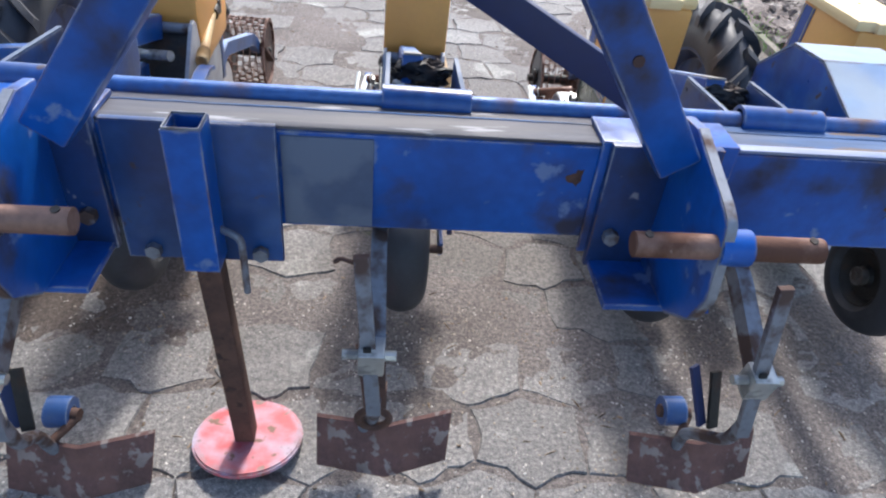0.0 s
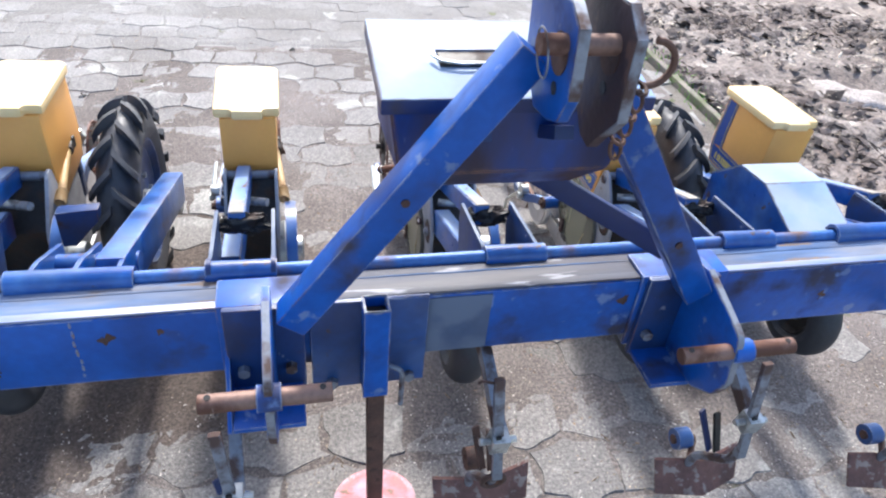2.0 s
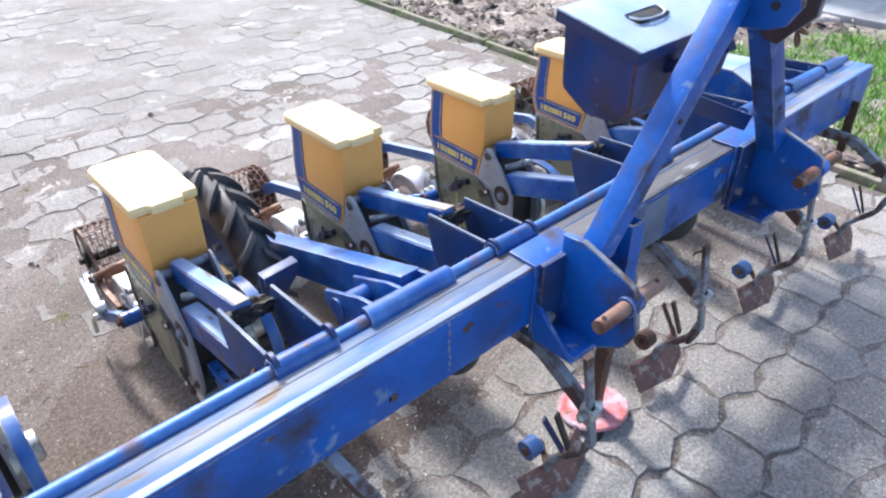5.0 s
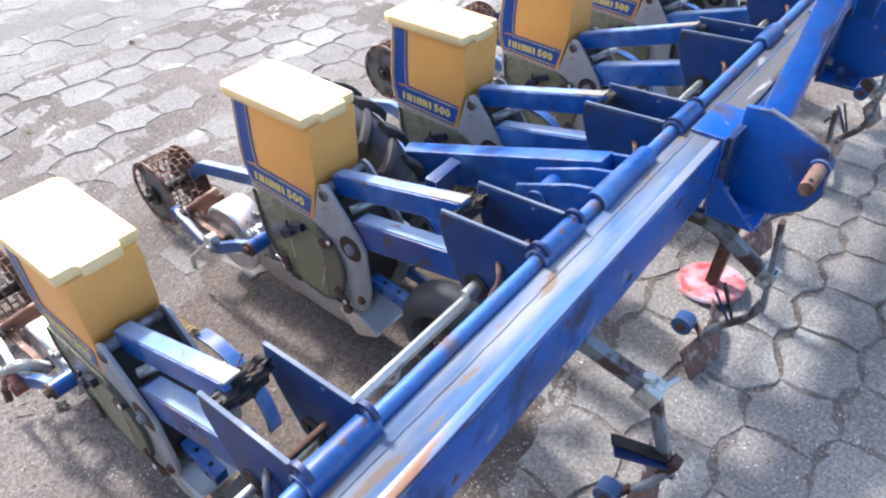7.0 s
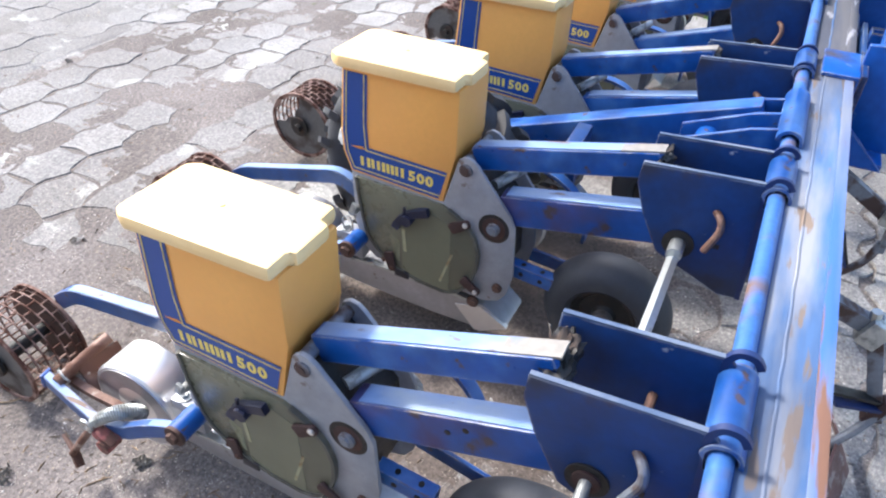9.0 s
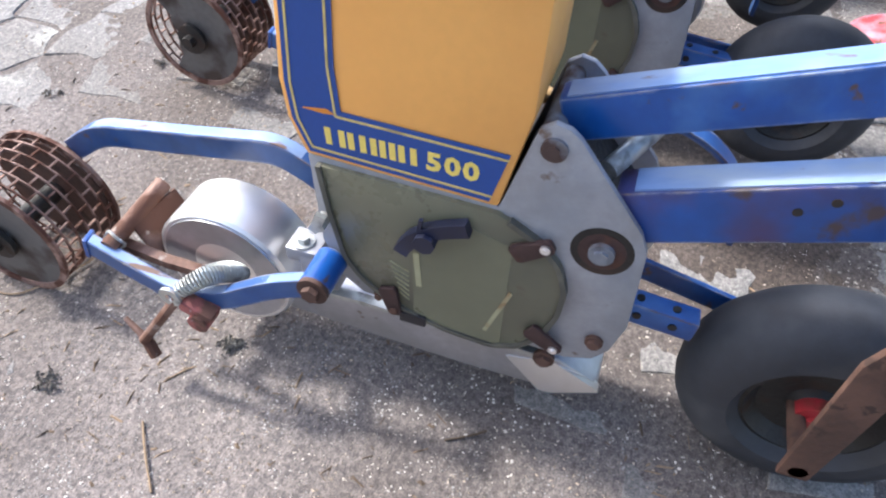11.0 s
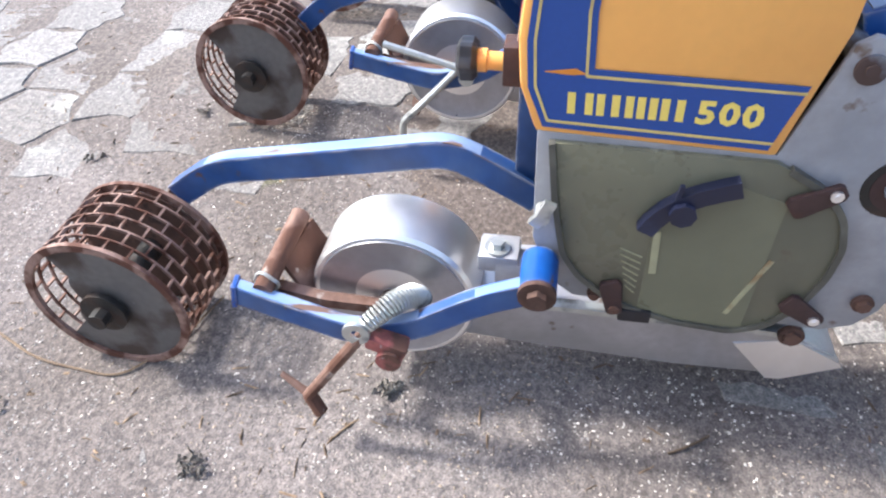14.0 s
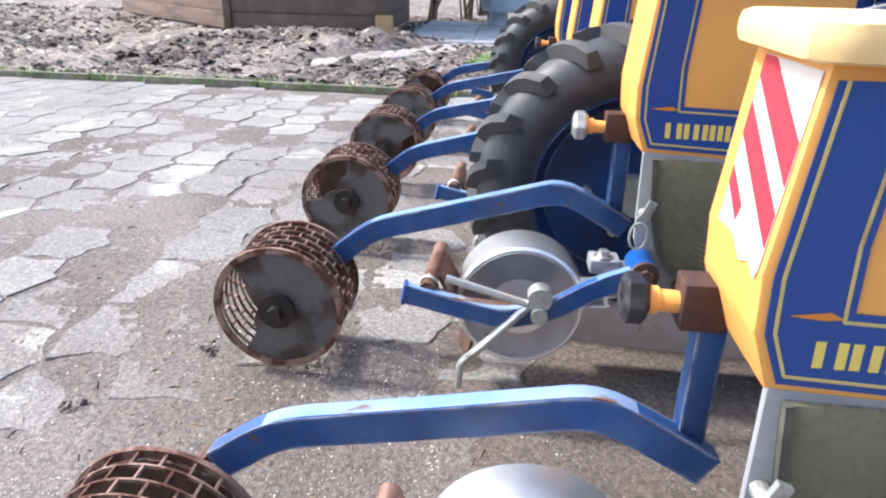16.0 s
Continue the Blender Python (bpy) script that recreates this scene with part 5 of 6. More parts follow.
def linkage(u, k, lift):
    """The parallel arms, the hanging bracket and the clamp over the rod."""
    for x, nm in ((-0.06, "l"), (0.048, "r")):
        def plate(x=x):
            b = B()
            prism(b, [(0.288, 0.586), (0.1, 0.6), (0.082, 0.575), (0.086, 0.385), (0.12, 0.38), (0.235, 0.43), (0.272, 0.5), (0.29, 0.55)], x - 0.003, x + 0.003, 0.001)
            return mesh("bracket_plate", b, PLATEBLUE)
        bp = part("bracket_plate", once("bplate" + nm, plate), PLATEBLUE, u, "dark blue hanging bracket plate with a worn upper edge")
        part("upper_edge", once("bedge" + nm, lambda x=x: mesh("upper_edge", bar(B(), (x, 0.287, 0.5875), (x, 0.108, 0.601), 0.0066, 0.003), FADED)), FADED, bp)
        part("hook_edge", once("hook" + nm, lambda x=x: mesh("hook_edge", sweep(B(), rounded([(x, 0.071, 0.6), (x, 0.079, 0.613), (x, 0.097, 0.613), (x, 0.107, 0.597), (x, 0.1, 0.55), (x, 0.089, 0.383)], 0.008), 0.008, 0.008), DARKBLUE)), DARKBLUE, bp, "dark rounded hook edge")
        part("bearing", once("bear" + nm, lambda x=x: mesh("bearing", lathe(B(), [(-0.006, 0.013), (-0.006, 0.026), (0.004, 0.026), (0.004, 0.013)], (x, 0.203, 0.458), 22), DARK)), DARK, bp)
        # slot shown by a dark box, its shade in the colour
        part("slot", once("slot" + nm, lambda x=x: mesh("slot", box(B(), (x - 0.0015, 0.15, 0.472), (0.0045, 0.018, 0.009)), DARK)), DARK, bp)
    if k == 0:
        st = part("shaft_stub", cyl(B(), (-0.055, 0.203, 0.458), (-0.108, 0.203, 0.457), 0.0075, 12), ZINC, u, "bare shaft end")
        part("stub_end", cyl(B(), (-0.103, 0.203, 0.457), (-0.111, 0.203, 0.457), 0.0088, 10), LATCH, st)
        part("stub_washer", cyl(B(), (-0.064, 0.203, 0.458), (-0.069, 0.203, 0.458), 0.017, 18), LATCH, st)
    else:
        part("coupling", once("coup", lambda: mesh("coupling", cyl(cyl(B(), (-0.1, 0.203, 0.458), (-0.06, 0.203, 0.458), 0.013, 14), (-0.085, 0.203, 0.47), (-0.085, 0.203, 0.444), 0.004, 8), ZINC)), ZINC, u)
    rm = GREYBAR if k == 0 else PIPE
    part("release_lever", once(("rel", k == 0), lambda: mesh("release_lever", pipe(B(), rounded([(-0.06, 0.162, 0.533), (-0.073, 0.152, 0.532), (-0.078, 0.146, 0.512), (-0.079, 0.162, 0.468)], 0.012), 0.006, 10), rm)), rm, u, "bare grey release lever" if k == 0 else "rusty release lever")

    def clamp():
        b = B()
        prof = [(0.095, 0.58)] + [(0.088 + 0.021 * math.cos(radians(a)), 0.600 + 0.021 * math.sin(radians(a))) for a in range(0, 181, 15)] + [(0.067, 0.592), (0.071, 0.592)] + [(0.088 + 0.016 * math.cos(radians(a)), 0.600 + 0.016 * math.sin(radians(a))) for a in range(180, -1, -15)] + [(0.1, 0.58)]
        prism(b, prof, -0.066, 0.054)
        return mesh("clamp", b, BLUE2)
    part("clamp", once("clamp", clamp), BLUE2, u, "bent blue clamp hooked over the rod").location.z = 0.0175 * UNIT_X[k]
    part("upper_arm", bar(B(), (-0.022, 0.262, 0.574), (-0.022, 0.59, 0.452 + lift), 0.034, 0.046, 0.004), BLUE2, u)
    part("lower_arm", bar(B(), (-0.04, 0.24, 0.472), (-0.04, 0.518, 0.372 + lift), 0.04, 0.062, 0.004), LOWARM if k < 2 else BLUE2, u)
    ua, ub = Vector((-0.022, 0.262, 0.5985)), Vector((-0.022, 0.59, 0.4765 + lift))
    # pale strips on both arms paint the sky's reflection on their tops
    part("bleached_top", bar(B(), ua.lerp(ub, 0.2), ub, 0.027, 0.003), SKYSHEEN, u, "upper face with the sky's sheen painted pale")
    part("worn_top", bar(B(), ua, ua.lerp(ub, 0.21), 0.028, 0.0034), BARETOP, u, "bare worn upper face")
    part("bleached_top", bar(B(), (-0.04, 0.245, 0.5035), (-0.04, 0.512, 0.4075 + lift), 0.033, 0.003), SKYSHEEN, u)
    for y in ((0.595, 0.45),):
        part("hinge", cyl(B(), (-0.064, y[0], y[1] + lift), (0.05, y[0], y[1] + lift), 0.011, 12), GREYBAR, u)
    bm = B()
    bmesh.ops.create_icosphere(bm, subdivisions=4, radius=1)
    for v in bm.verts:
        d = 1 + 0.35 * noise.noise(v.co * 2 + Vector((k, 0, 0))) + 0.25 * noise.noise(v.co * 6 + Vector((k, 0, 0))) + 0.12 * noise.noise((v.co.x * 4, v.co.y * 22, v.co.z * 22))
        v.co = Vector((-0.008 + v.co.x * 0.046 * d, 0.27 + v.co.y * 0.02 * d, 0.566 + v.co.z * 0.022 * d))
    for s in range(6):
        a = Vector((random.uniform(-0.04, 0.025), 0.275, 0.572))
        pipe(bm, [a, a + Vector((random.gauss(0, 0.008), random.uniform(0, 0.014), random.gauss(0.004, 0.006))), a + Vector((random.gauss(0, 0.012), random.uniform(0.006, 0.022), random.gauss(-0.008, 0.008)))], 0.0016, 5)
    tagged(part("grease_clot", bm, DARK, u, "clot of grease and plant fibre"), kind="stuff")
    part("stop_bolt", once("stopb", lambda: mesh("stop_bolt", cyl(B(), (-0.05, 0.165, 0.515), (0.04, 0.165, 0.515), 0.006, 10), RUSTY)), RUSTY, u)
    # chain drive on the far side
    part("drive_cover", once("drvc", lambda: mesh("drive_cover", sweep(B(), [(0.083, 0.51 + 0.125 * math.cos(a), 0.275 + 0.125 * math.sin(a)) for a in (radians(d) for d in range(68, 190, 8))], 0.026, 0.007), BLUE2)), BLUE2, u, "bent blue guard strip round the drive").location.z = lift
    part("sprocket_drum", once("drum", lambda: mesh("sprocket_drum", lathe(B(), [(0.054, 0.005), (0.054, 0.07), (0.066, 0.074), (0.072, 0.068), (0.074, 0.036), (0.108, 0.034), (0.112, 0.028), (0.112, 0.005)], (0, 0.535, 0.265), 30), ZINC)), ZINC, u).location.z = lift
    if k == 1:
        part("chain_case", prism(B(), [(0.097, 0.497), (0.184, 0.505), (0.181, 0.475), (0.125, 0.41), (0.097, 0.409)], 0.43, 0.46, 0.004, axis="y"), PLATEBLUE, u, "dark blue chain case")
    if k == 0:
        for p in ((0.379, 0.428), (0.355, 0.446)):
            # shaded hole drawn as a dark disc on the arm's side
            part("arm_hole", cyl(B(), (-0.0595, *p), (-0.0606, *p), 0.0045, 10), DARK, u)
    part("spring_tube", once("sprt", lambda: mesh("spring_tube", cyl(B(), (-0.045, 0.54, 0.415), (0.03, 0.5, 0.43), 0.01, 12), ZINC)), ZINC, u).location.z = lift
    def handle():
        b = B()
        cyl(b, (0.066, 0.6, 0.405), (0.052, 0.745, 0.432), 0.0095, 12)
        return mesh("adjuster_tube", b, TUBE)
    a = part("adjuster_tube", once("adj", handle), TUBE, u, "worn tan adjuster tube with a spring")
    a.location.z = lift

    def coil():
        b = B()
        s, e = Vector((0.07, 0.56, 0.398)), Vector((0.066, 0.6, 0.405))
        pipe(b, [s.lerp(e, i / 72) + Vector((0.0115 * math.cos(i * 0.55), 0, 0.0115 * math.sin(i * 0.55))) for i in range(73)], 0.0022, 6)
        return mesh("spring", b, TUBE)
    part("spring", once("coil", coil), TUBE, a)
    part("ratchet", once("ratch", lambda: mesh("ratchet", box(cyl(B(), (0.052, 0.745, 0.432), (0.05, 0.775, 0.437), 0.015, 8), (0.05, 0.782, 0.438), (0.026, 0.016, 0.03), None, 0.003), DARK)), DARK, a)


def rear_gear(u, k, lift):
    """Press wheel, covering lever and the rear cage wheel."""
    C = Vector((-0.034, 0.992, 0.131 + lift * 0.8))

    def press():
        b = B()
        w, r = 0.039, 0.0975
        lathe(b, [(-w, 0.012), (-w + 0.003, 0.08), (-w, r - 0.004), (-w + 0.004, r), (w - 0.004, r), (w, r - 0.004), (w - 0.003, 0.08), (w, 0.012)], (0, 0, 0), 56)
        return mesh("press_wheel", b, SILVER)
    pw = part("press_wheel", once("press", press), SILVER, u, "bright steel press wheel")
    pw.location = C
    # separate darker face paints what the dished side reflects
    part("wheel_face", once("pface", lambda: mesh("wheel_face", lathe(B(), [(-0.0385, 0.006), (-0.0375, 0.04), (-0.0375, 0.083), (-0.0402, 0.0885), (-0.036, 0.09), (-0.034, 0.006)], (0, 0, 0), 48), WHEELFACE)), WHEELFACE, pw, "steel face with its dark reflection put into the grey")
    part("wheel_hub", once("phub", lambda: mesh("wheel_hub", cyl(B(), (-0.047, 0, 0), (-0.036, 0, 0), 0.016, 14), DARK)), DARK, pw)
    L = Vector((0, 0, lift * 0.9))

    def add(nm, key, build, mat, lab=""):
        o = part(nm, once(key, lambda: mesh(nm, build(B()), mat)), mat, u, lab)
        o.location = o.location + L
        return o
    pts = rounded([(-0.112, 0.83, 0.21), (-0.119, 0.885, 0.192), (-0.13, 0.955, 0.152), (-0.134, 1.022, 0.139), (-0.115, 1.162, 0.162)], 0.022, 4)
    lv = add("lever", "lever", lambda b: sweep(b, pts, 0.016, 0.027), ARMBLUE, "bent blue covering lever")
    # sky sheen along the lever, laid on as a pale strip
    add("bleached_top", "levtop", lambda b: sweep(b, [p + Vector((0, 0, 0.0138)) for p in pts], 0.0125, 0.002), SKYSHEEN, "upper face with the sky's sheen painted pale")
    add("lever_cap", "lcap", lambda b: box(b, (-0.115, 1.162, 0.162), (0.022, 0.006, 0.032), Euler((0.17, 0, 0.14)), 0.001), BLUE)
    add("pivot_barrel", "barrel", lambda b: cyl(b, (-0.072, 0.827, 0.214), (-0.122, 0.827, 0.214), 0.0195, 22), BLUE2)
    add("pivot_cap", "bcap", lambda b: cyl(cyl(b, (-0.122, 0.827, 0.214), (-0.128, 0.827, 0.214), 0.0195, 20), (-0.128, 0.827, 0.214), (-0.136, 0.827, 0.214), 0.011, 6), RUSTY, "rusty pivot nut")
    add("pivot_block", "block", lambda b: box(box(b, (-0.05, 0.872, 0.198), (0.04, 0.044, 0.022), None, 0.004), (-0.056, 0.85, 0.176), (0.03, 0.05, 0.05), None, 0.004), GREY)
    add("block_bolt", "bblt", lambda b: cyl(cyl(b, (-0.055, 0.874, 0.209), (-0.055, 0.874, 0.212), 0.014, 16), (-0.055, 0.874, 0.211), (-0.055, 0.874, 0.22), 0.008, 6), ZINC)
    # cross pipe and scraper behind the press wheel
    add("cross_pipe", "xpipe", lambda b: cyl(b, (-0.118, 1.128, 0.17), (-0.005, 1.118, 0.19), 0.0115, 14), PIPE, "rusty cross pipe")
    add("scraper", "scrp", lambda b: box(b, (-0.04, 1.1, 0.15), (0.085, 0.006, 0.062), Euler((-0.45, 0, -0.08)), 0.002), PIPE, "rusty scraper plate")
    add("scraper_arm", "scra", lambda b: sweep(b, [(-0.095, 1.125, 0.155), (-0.09, 1.07, 0.137), (-0.085, 1.0, 0.13)], 0.014, 0.013), PIPE)
    add("wire_tie", "wire", lambda b: pipe(b, [(-0.106 + 0.003 * math.sin(2 * a), 1.127 + 0.0135 * math.cos(a), 0.172 + 0.0135 * math.sin(a)) for a in (0.5 * q for q in range(14))], 0.0022, 5), ZINC)
    eye = Vector((-0.158, 1.01, 0.164))
    if k == 0:
        def helix(b):
            s, m, e = Vector((-0.088, 0.955, 0.152)), Vector((-0.12, 0.958, 0.205)), eye + Vector((0.008, -0.008, 0.004))
            cen = [s.lerp(m, t).lerp(m.lerp(e, t), t) for t in (i / 240 for i in range(241))]
            out = []
            for i, p in enumerate(cen):
                d = (cen[min(i + 1, 240)] - cen[max(i - 1, 0)]).normalized()
                sx = d.cross(Vector((1, 0.2, 0))).normalized()
                out.append(p + (sx * math.cos(i * 0.63) + d.cross(sx) * math.sin(i * 0.63)) * (0.0125 - 0.004 * (i / 240) ** 4))
            return pipe(b, out, 0.0018, 5)
        add("coil_spring", "helix", helix, ZINC, "bright coil spring")
        add("spring_eye", "eyew", lambda b: lathe(b, [(-0.002, 0.006), (-0.002, 0.015), (0.002, 0.015), (0.002, 0.006)], eye, 18), ZINC)
        add("pull_rod", "trod", lambda b: cyl(cyl(cyl(b, (-0.152, 1.0, 0.165), (-0.168, 1.078, 0.055), 0.0068, 10), (-0.172, 1.064, 0.03), (-0.164, 1.078, 0.052), 0.0085, 10), (-0.164, 1.078, 0.052), (-0.154, 1.112, 0.072), 0.0055, 10, 0.0035), PIPE, "rusty pull rod with a cross piece")
        add("clevis", "clev", lambda b: cyl(box(b, (-0.148, 0.98, 0.144), (0.026, 0.046, 0.018), Euler((0.35, 0, 0)), 0.006), (-0.165, 0.977, 0.13), (-0.135, 0.977, 0.13), 0.014, 14), CLEVIS)
    else:
        add("crank_rod", "crod", lambda b: pipe(b, rounded([(-0.14, 0.968, 0.18), (-0.15, 1.05, 0.095), (-0.15, 1.075, 0.07), (-0.15, 1.078, 0.03)], 0.01), 0.0062, 8), ZINC, "zinc-plated crank rod")
        add("pull_bar", "pbar", lambda b: cyl(b, (-0.14, 1.1, 0.2), (-0.145, 0.985, 0.17), 0.0058, 8), ZINC)
        add("joint_ball", "jball", lambda b: cyl(cyl(b, (-0.15, 0.968, 0.178), (-0.125, 0.968, 0.178), 0.017, 14), (-0.156, 0.968, 0.155), (-0.135, 0.968, 0.155), 0.012, 12), ZINC)
        add("tine", "tine", lambda b: box(b, (-0.05, 1.07, 0.06), (0.045, 0.006, 0.05), Euler((0.3, 0, 0.4)), 0.002), RUSTY)
        add("ring_clip", "rclip", lambda b: pipe(b, [(-0.1, 0.838 + 0.012 * math.cos(a), 0.262 + 0.02 * math.sin(a)) for a in (0.5 * q for q in range(14))], 0.002, 5), ZINC)
    # adjuster post with knob behind the hopper
    post = part("adjuster_post", once("post", lambda: mesh("adjuster_post", box(B(), (0.03, 0.852, 0.31), (0.024, 0.024, 0.13), None, 0.002), ARMBLUE)), ARMBLUE, u)
    post.location = L
    part("post_block", once("pblk", lambda: mesh("post_block", box(B(), (0.03, 0.862, 0.386), (0.032, 0.038, 0.042), None, 0.002), LATCH)), LATCH, post, "rusty square block")
    part("knob_tube", once("ktub", lambda: mesh("knob_tube", cyl(cyl(B(), (0.03, 0.872, 0.384), (0.03, 0.898, 0.385), 0.0095, 14), (0.03, 0.898, 0.385), (0.03, 0.91, 0.385), 0.012, 12), YELLOW)), YELLOW, post)

    def knob():
        b = B()
        lathe(b, [(0, 0.004), (0, 0.016), (0.005, 0.0205), (0.017, 0.0205), (0.021, 0.015), (0.021, 0.004)], (0, 0, 0), 32)
        for v in b.verts:
            if v.co.yz.length > 0.014:
                v.co.yz *= 1 + 0.09 * math.cos(6 * math.atan2(v.co.z, v.co.y))
        bmesh.ops.rotate(b, cent=(0, 0, 0), matrix=Matrix.Rotation(radians(90), 3, "Z"), verts=b.verts)
        bmesh.ops.translate(b, vec=(0.03, 0.907, 0.386), verts=b.verts)
        return mesh("knob", b, grip)
    grip = ZINC if k == 1 else BLACK
    part("knob", once(("knob", k == 1), knob), grip, post, "bare metal lobed knob" if k == 1 else "black ribbed plastic knob")
    # carrier arm of the cage wheel
    a = [(0.02, 0.835, 0.226 + lift), (0.02, 0.865, 0.245 + lift), (0.022, 0.935, 0.281 + lift), (0.028, 1.09, 0.249 + lift * 0.7), (0.033, 1.235, 0.221 + lift * 0.4), (0.035, 1.298, 0.176 + lift * 0.2)]
    ra = rounded(a, 0.03, 4)
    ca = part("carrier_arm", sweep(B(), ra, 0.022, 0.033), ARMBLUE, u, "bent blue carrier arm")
    # pale strip for the sky's reflection along the carrier arm
    part("bleached_top", sweep(B(), [p + Vector((0, 0, 0.0168)) for p in ra[1:-1]], 0.019, 0.003), SKYSHEEN, ca, "upper face with the sky's sheen painted pale")
    part("axle_strut", bar(B(), (0.045, 1.295, 0.19 + lift * 0.2), (0.062, 1.36, 0.122), 0.01, 0.03, 0, (1, 0, 0)), RUSTY, u)
    wheel = part("cage_wheel", once("cagering", cage_rings), RUSTMESH, u, "rusty wire-mesh cage wheel with grey discs")
    wheel.location = (-0.042, 1.356, 0.092) if k == 0 else (-0.002, 1.372, (0, 0.13, 0.144, 0.141, 0.128, 0.114)[k])
    wheel.rotation_euler = (radians((188, 176, 225, 20, 100, 300)[k]), 0, 0)
    part("far_ring", once("cagering2", lambda: cage_rings(1)), RUSTMESH, wheel)
    part("mesh_band", once("cagemesh", cage_mesh), RUSTMESH, wheel)
    part("wheel_disc", once("cagedisc", cage_disc), DISC, wheel, "grey sheet-metal disc with a cut-out")
    part("inner_disc", once("cagedisc2", lambda: mesh("inner_disc", lathe(B(), [(0.054, 0.01), (0.054, 0.095), (0.057, 0.095), (0.057, 0.01)], (0, 0, 0), 30), RUSTY)), RUSTY, wheel)
    part("hub", once("cagehub", lambda: mesh("hub", cyl(cyl(cyl(B(), (-0.088, 0, 0), (-0.07, 0, 0), 0.012, 8), (-0.072, 0, 0), (-0.064, 0, 0), 0.03, 16), (-0.066, 0, 0), (0.07, 0, 0), 0.016, 12), DARK)), DARK, wheel)


CR, CW = 0.104, 0.06


def cage_rings(side=-1):
    b = B()
    for x in (side * CW,):
        lathe(b, [(x - 0.003, CR - 0.009), (x - 0.003, CR + 0.001), (x + 0.003, CR + 0.001), (x + 0.003, CR - 0.009)], (0, 0, 0), 48)
    return mesh("cage_wheel", b, RUSTMESH)


def cage_mesh():
    b = B()
    rows, n = 6, 22
    for r in range(1, rows):
        x = -CW + 2 * CW * r / rows
        lathe(b, [(x - 0.0012, CR - 0.005), (x - 0.0012, CR - 0.001), (x + 0.0012, CR - 0.001), (x + 0.0012, CR - 0.005)], (0, 0, 0), 44)
    for r in range(rows):
        x0, x1 = -CW + 2 * CW * r / rows, -CW + 2 * CW * (r + 1) / rows
        for k in range(n):
            a = 2 * math.pi * (k + (0.5 if r % 2 else 0)) / n
            d = Vector((0, math.cos(a), math.sin(a))) * (CR - 0.003)
            bar(b, (x0, d.y, d.z), (x1, d.y, d.z), 0.0026, 0.004, 0, d)
    return mesh("mesh_band", b, RUSTMESH)


def cage_disc():
    """A disc with two scalloped openings on one side."""
    def rad(a):
        a = (a + 180) % 360 - 180
        if abs(a) > 132:
            return 0.046 + 0.012 * math.cos(radians((abs(a) - 132) * 3.6)) 
        return 0.095
    prof = [(rad(a) * math.cos(radians(a)), rad(a) * math.sin(radians(a))) for a in range(-180, 180, 4)]
    return mesh("wheel_disc", prism(B(), prof, -CW + 0.001, -CW + 0.004), DISC)


def gauge_wheel(u, k, lift):
    c = Vector((-0.012, 0.252, 0.145)) if k == 0 else Vector((-0.012, 0.297, 0.225 + lift - 0.042))

    def tyre():
        b = B()
        out = [(0.052 * math.cos(a), 0.1 + 0.052 * max(-0.3, math.sin(a))) for a in (radians(d) for d in range(-20, 201, 15))]
        lathe(b, out + [(-0.036, 0.078), (0.036, 0.078)], (0, 0, 0), 48)
        return mesh("tyre", b, RUBBER)
    w = part("gauge_wheel", once("gtyre", tyre), RUBBER, u, "smooth black rubber gauge wheel")
    w.location = c
    w.scale = (1, 1, 1) if k == 0 else (0.9, 0.83, 0.83)
    part("rim", once("grim", lambda: mesh("rim", lathe(B(), [(-0.034, 0.02), (-0.022, 0.03), (-0.022, 0.06), (-0.038, 0.074), (-0.036, 0.08), (0.036, 0.08), (0.036, 0.06), (0.02, 0.02)], (0, 0, 0), 32), DARK)), DARK, w)
    part("hub", once("ghub%d" % (k == 0), lambda: mesh("hub", cyl(cyl(B(), (-0.046, 0, 0), (-0.02, 0, 0), 0.024, 20), (-0.052, 0, 0), (-0.04, 0, 0), 0.012, 6), HUBRED if k == 0 else DISC)), DISC, w, "red hub" if k == 0 else "")
    bm = bar(B(), (-0.03, 0.505, 0.229 + lift), (-0.03, 0.405, 0.22 + lift), 0.026, 0.03, 0.002)
    lb = part("link_bar", bm, BLUE2, u, "blue link bar with adjusting holes")
    for t in (0.35, 0.75):
        p = Vector((-0.03, 0.505, 0.229 + lift)).lerp(Vector((-0.03, 0.405, 0.22 + lift)), t)
        # adjusting holes: dark discs in place of shaded bores
        part("hole", cyl(B(), p + Vector((0, 0, 0.0145)), p + Vector((0, 0.0005, 0.0165)), 0.005, 10), DARK, lb)
        part("hole", cyl(B(), p + Vector((-0.0125, 0, 0)), p + Vector((-0.0145, 0, 0)), 0.005, 10), DARK, lb)
    part("axle_plate", bar(B(), (0.062, 0.49, 0.2 + lift), (0.062, c.y, c.z), 0.008, 0.03, 0.001), BLUE2, u)
    part("wheel_axle", cyl(B(), (-0.04, c.y, c.z), (0.066, c.y, c.z), 0.009, 12), RUSTY, u)
    if k == 0:
        part("swing_arm", prism(B(), [(0.288, 0.13), (0.29, 0.33), (0.281, 0.357), (0.227, 0.482), (0.142, 0.486), (0.085, 0.465), (0.085, 0.4), (0.116, 0.43), (0.185, 0.421), (0.222, 0.38), (0.246, 0.3), (0.256, 0.13)], -0.125, -0.117, 0.0015), RUSTY, u, "rusty brown swing arm")
        part("arm_bolt", cyl(B(), (-0.117, 0.262, 0.335), (-0.129, 0.262, 0.335), 0.006, 6), RUSTY, u)
        part("axle", cyl(B(), (-0.125, 0.27, 0.143), (-0.02, 0.27, 0.143), 0.01, 12), RUSTY, u)


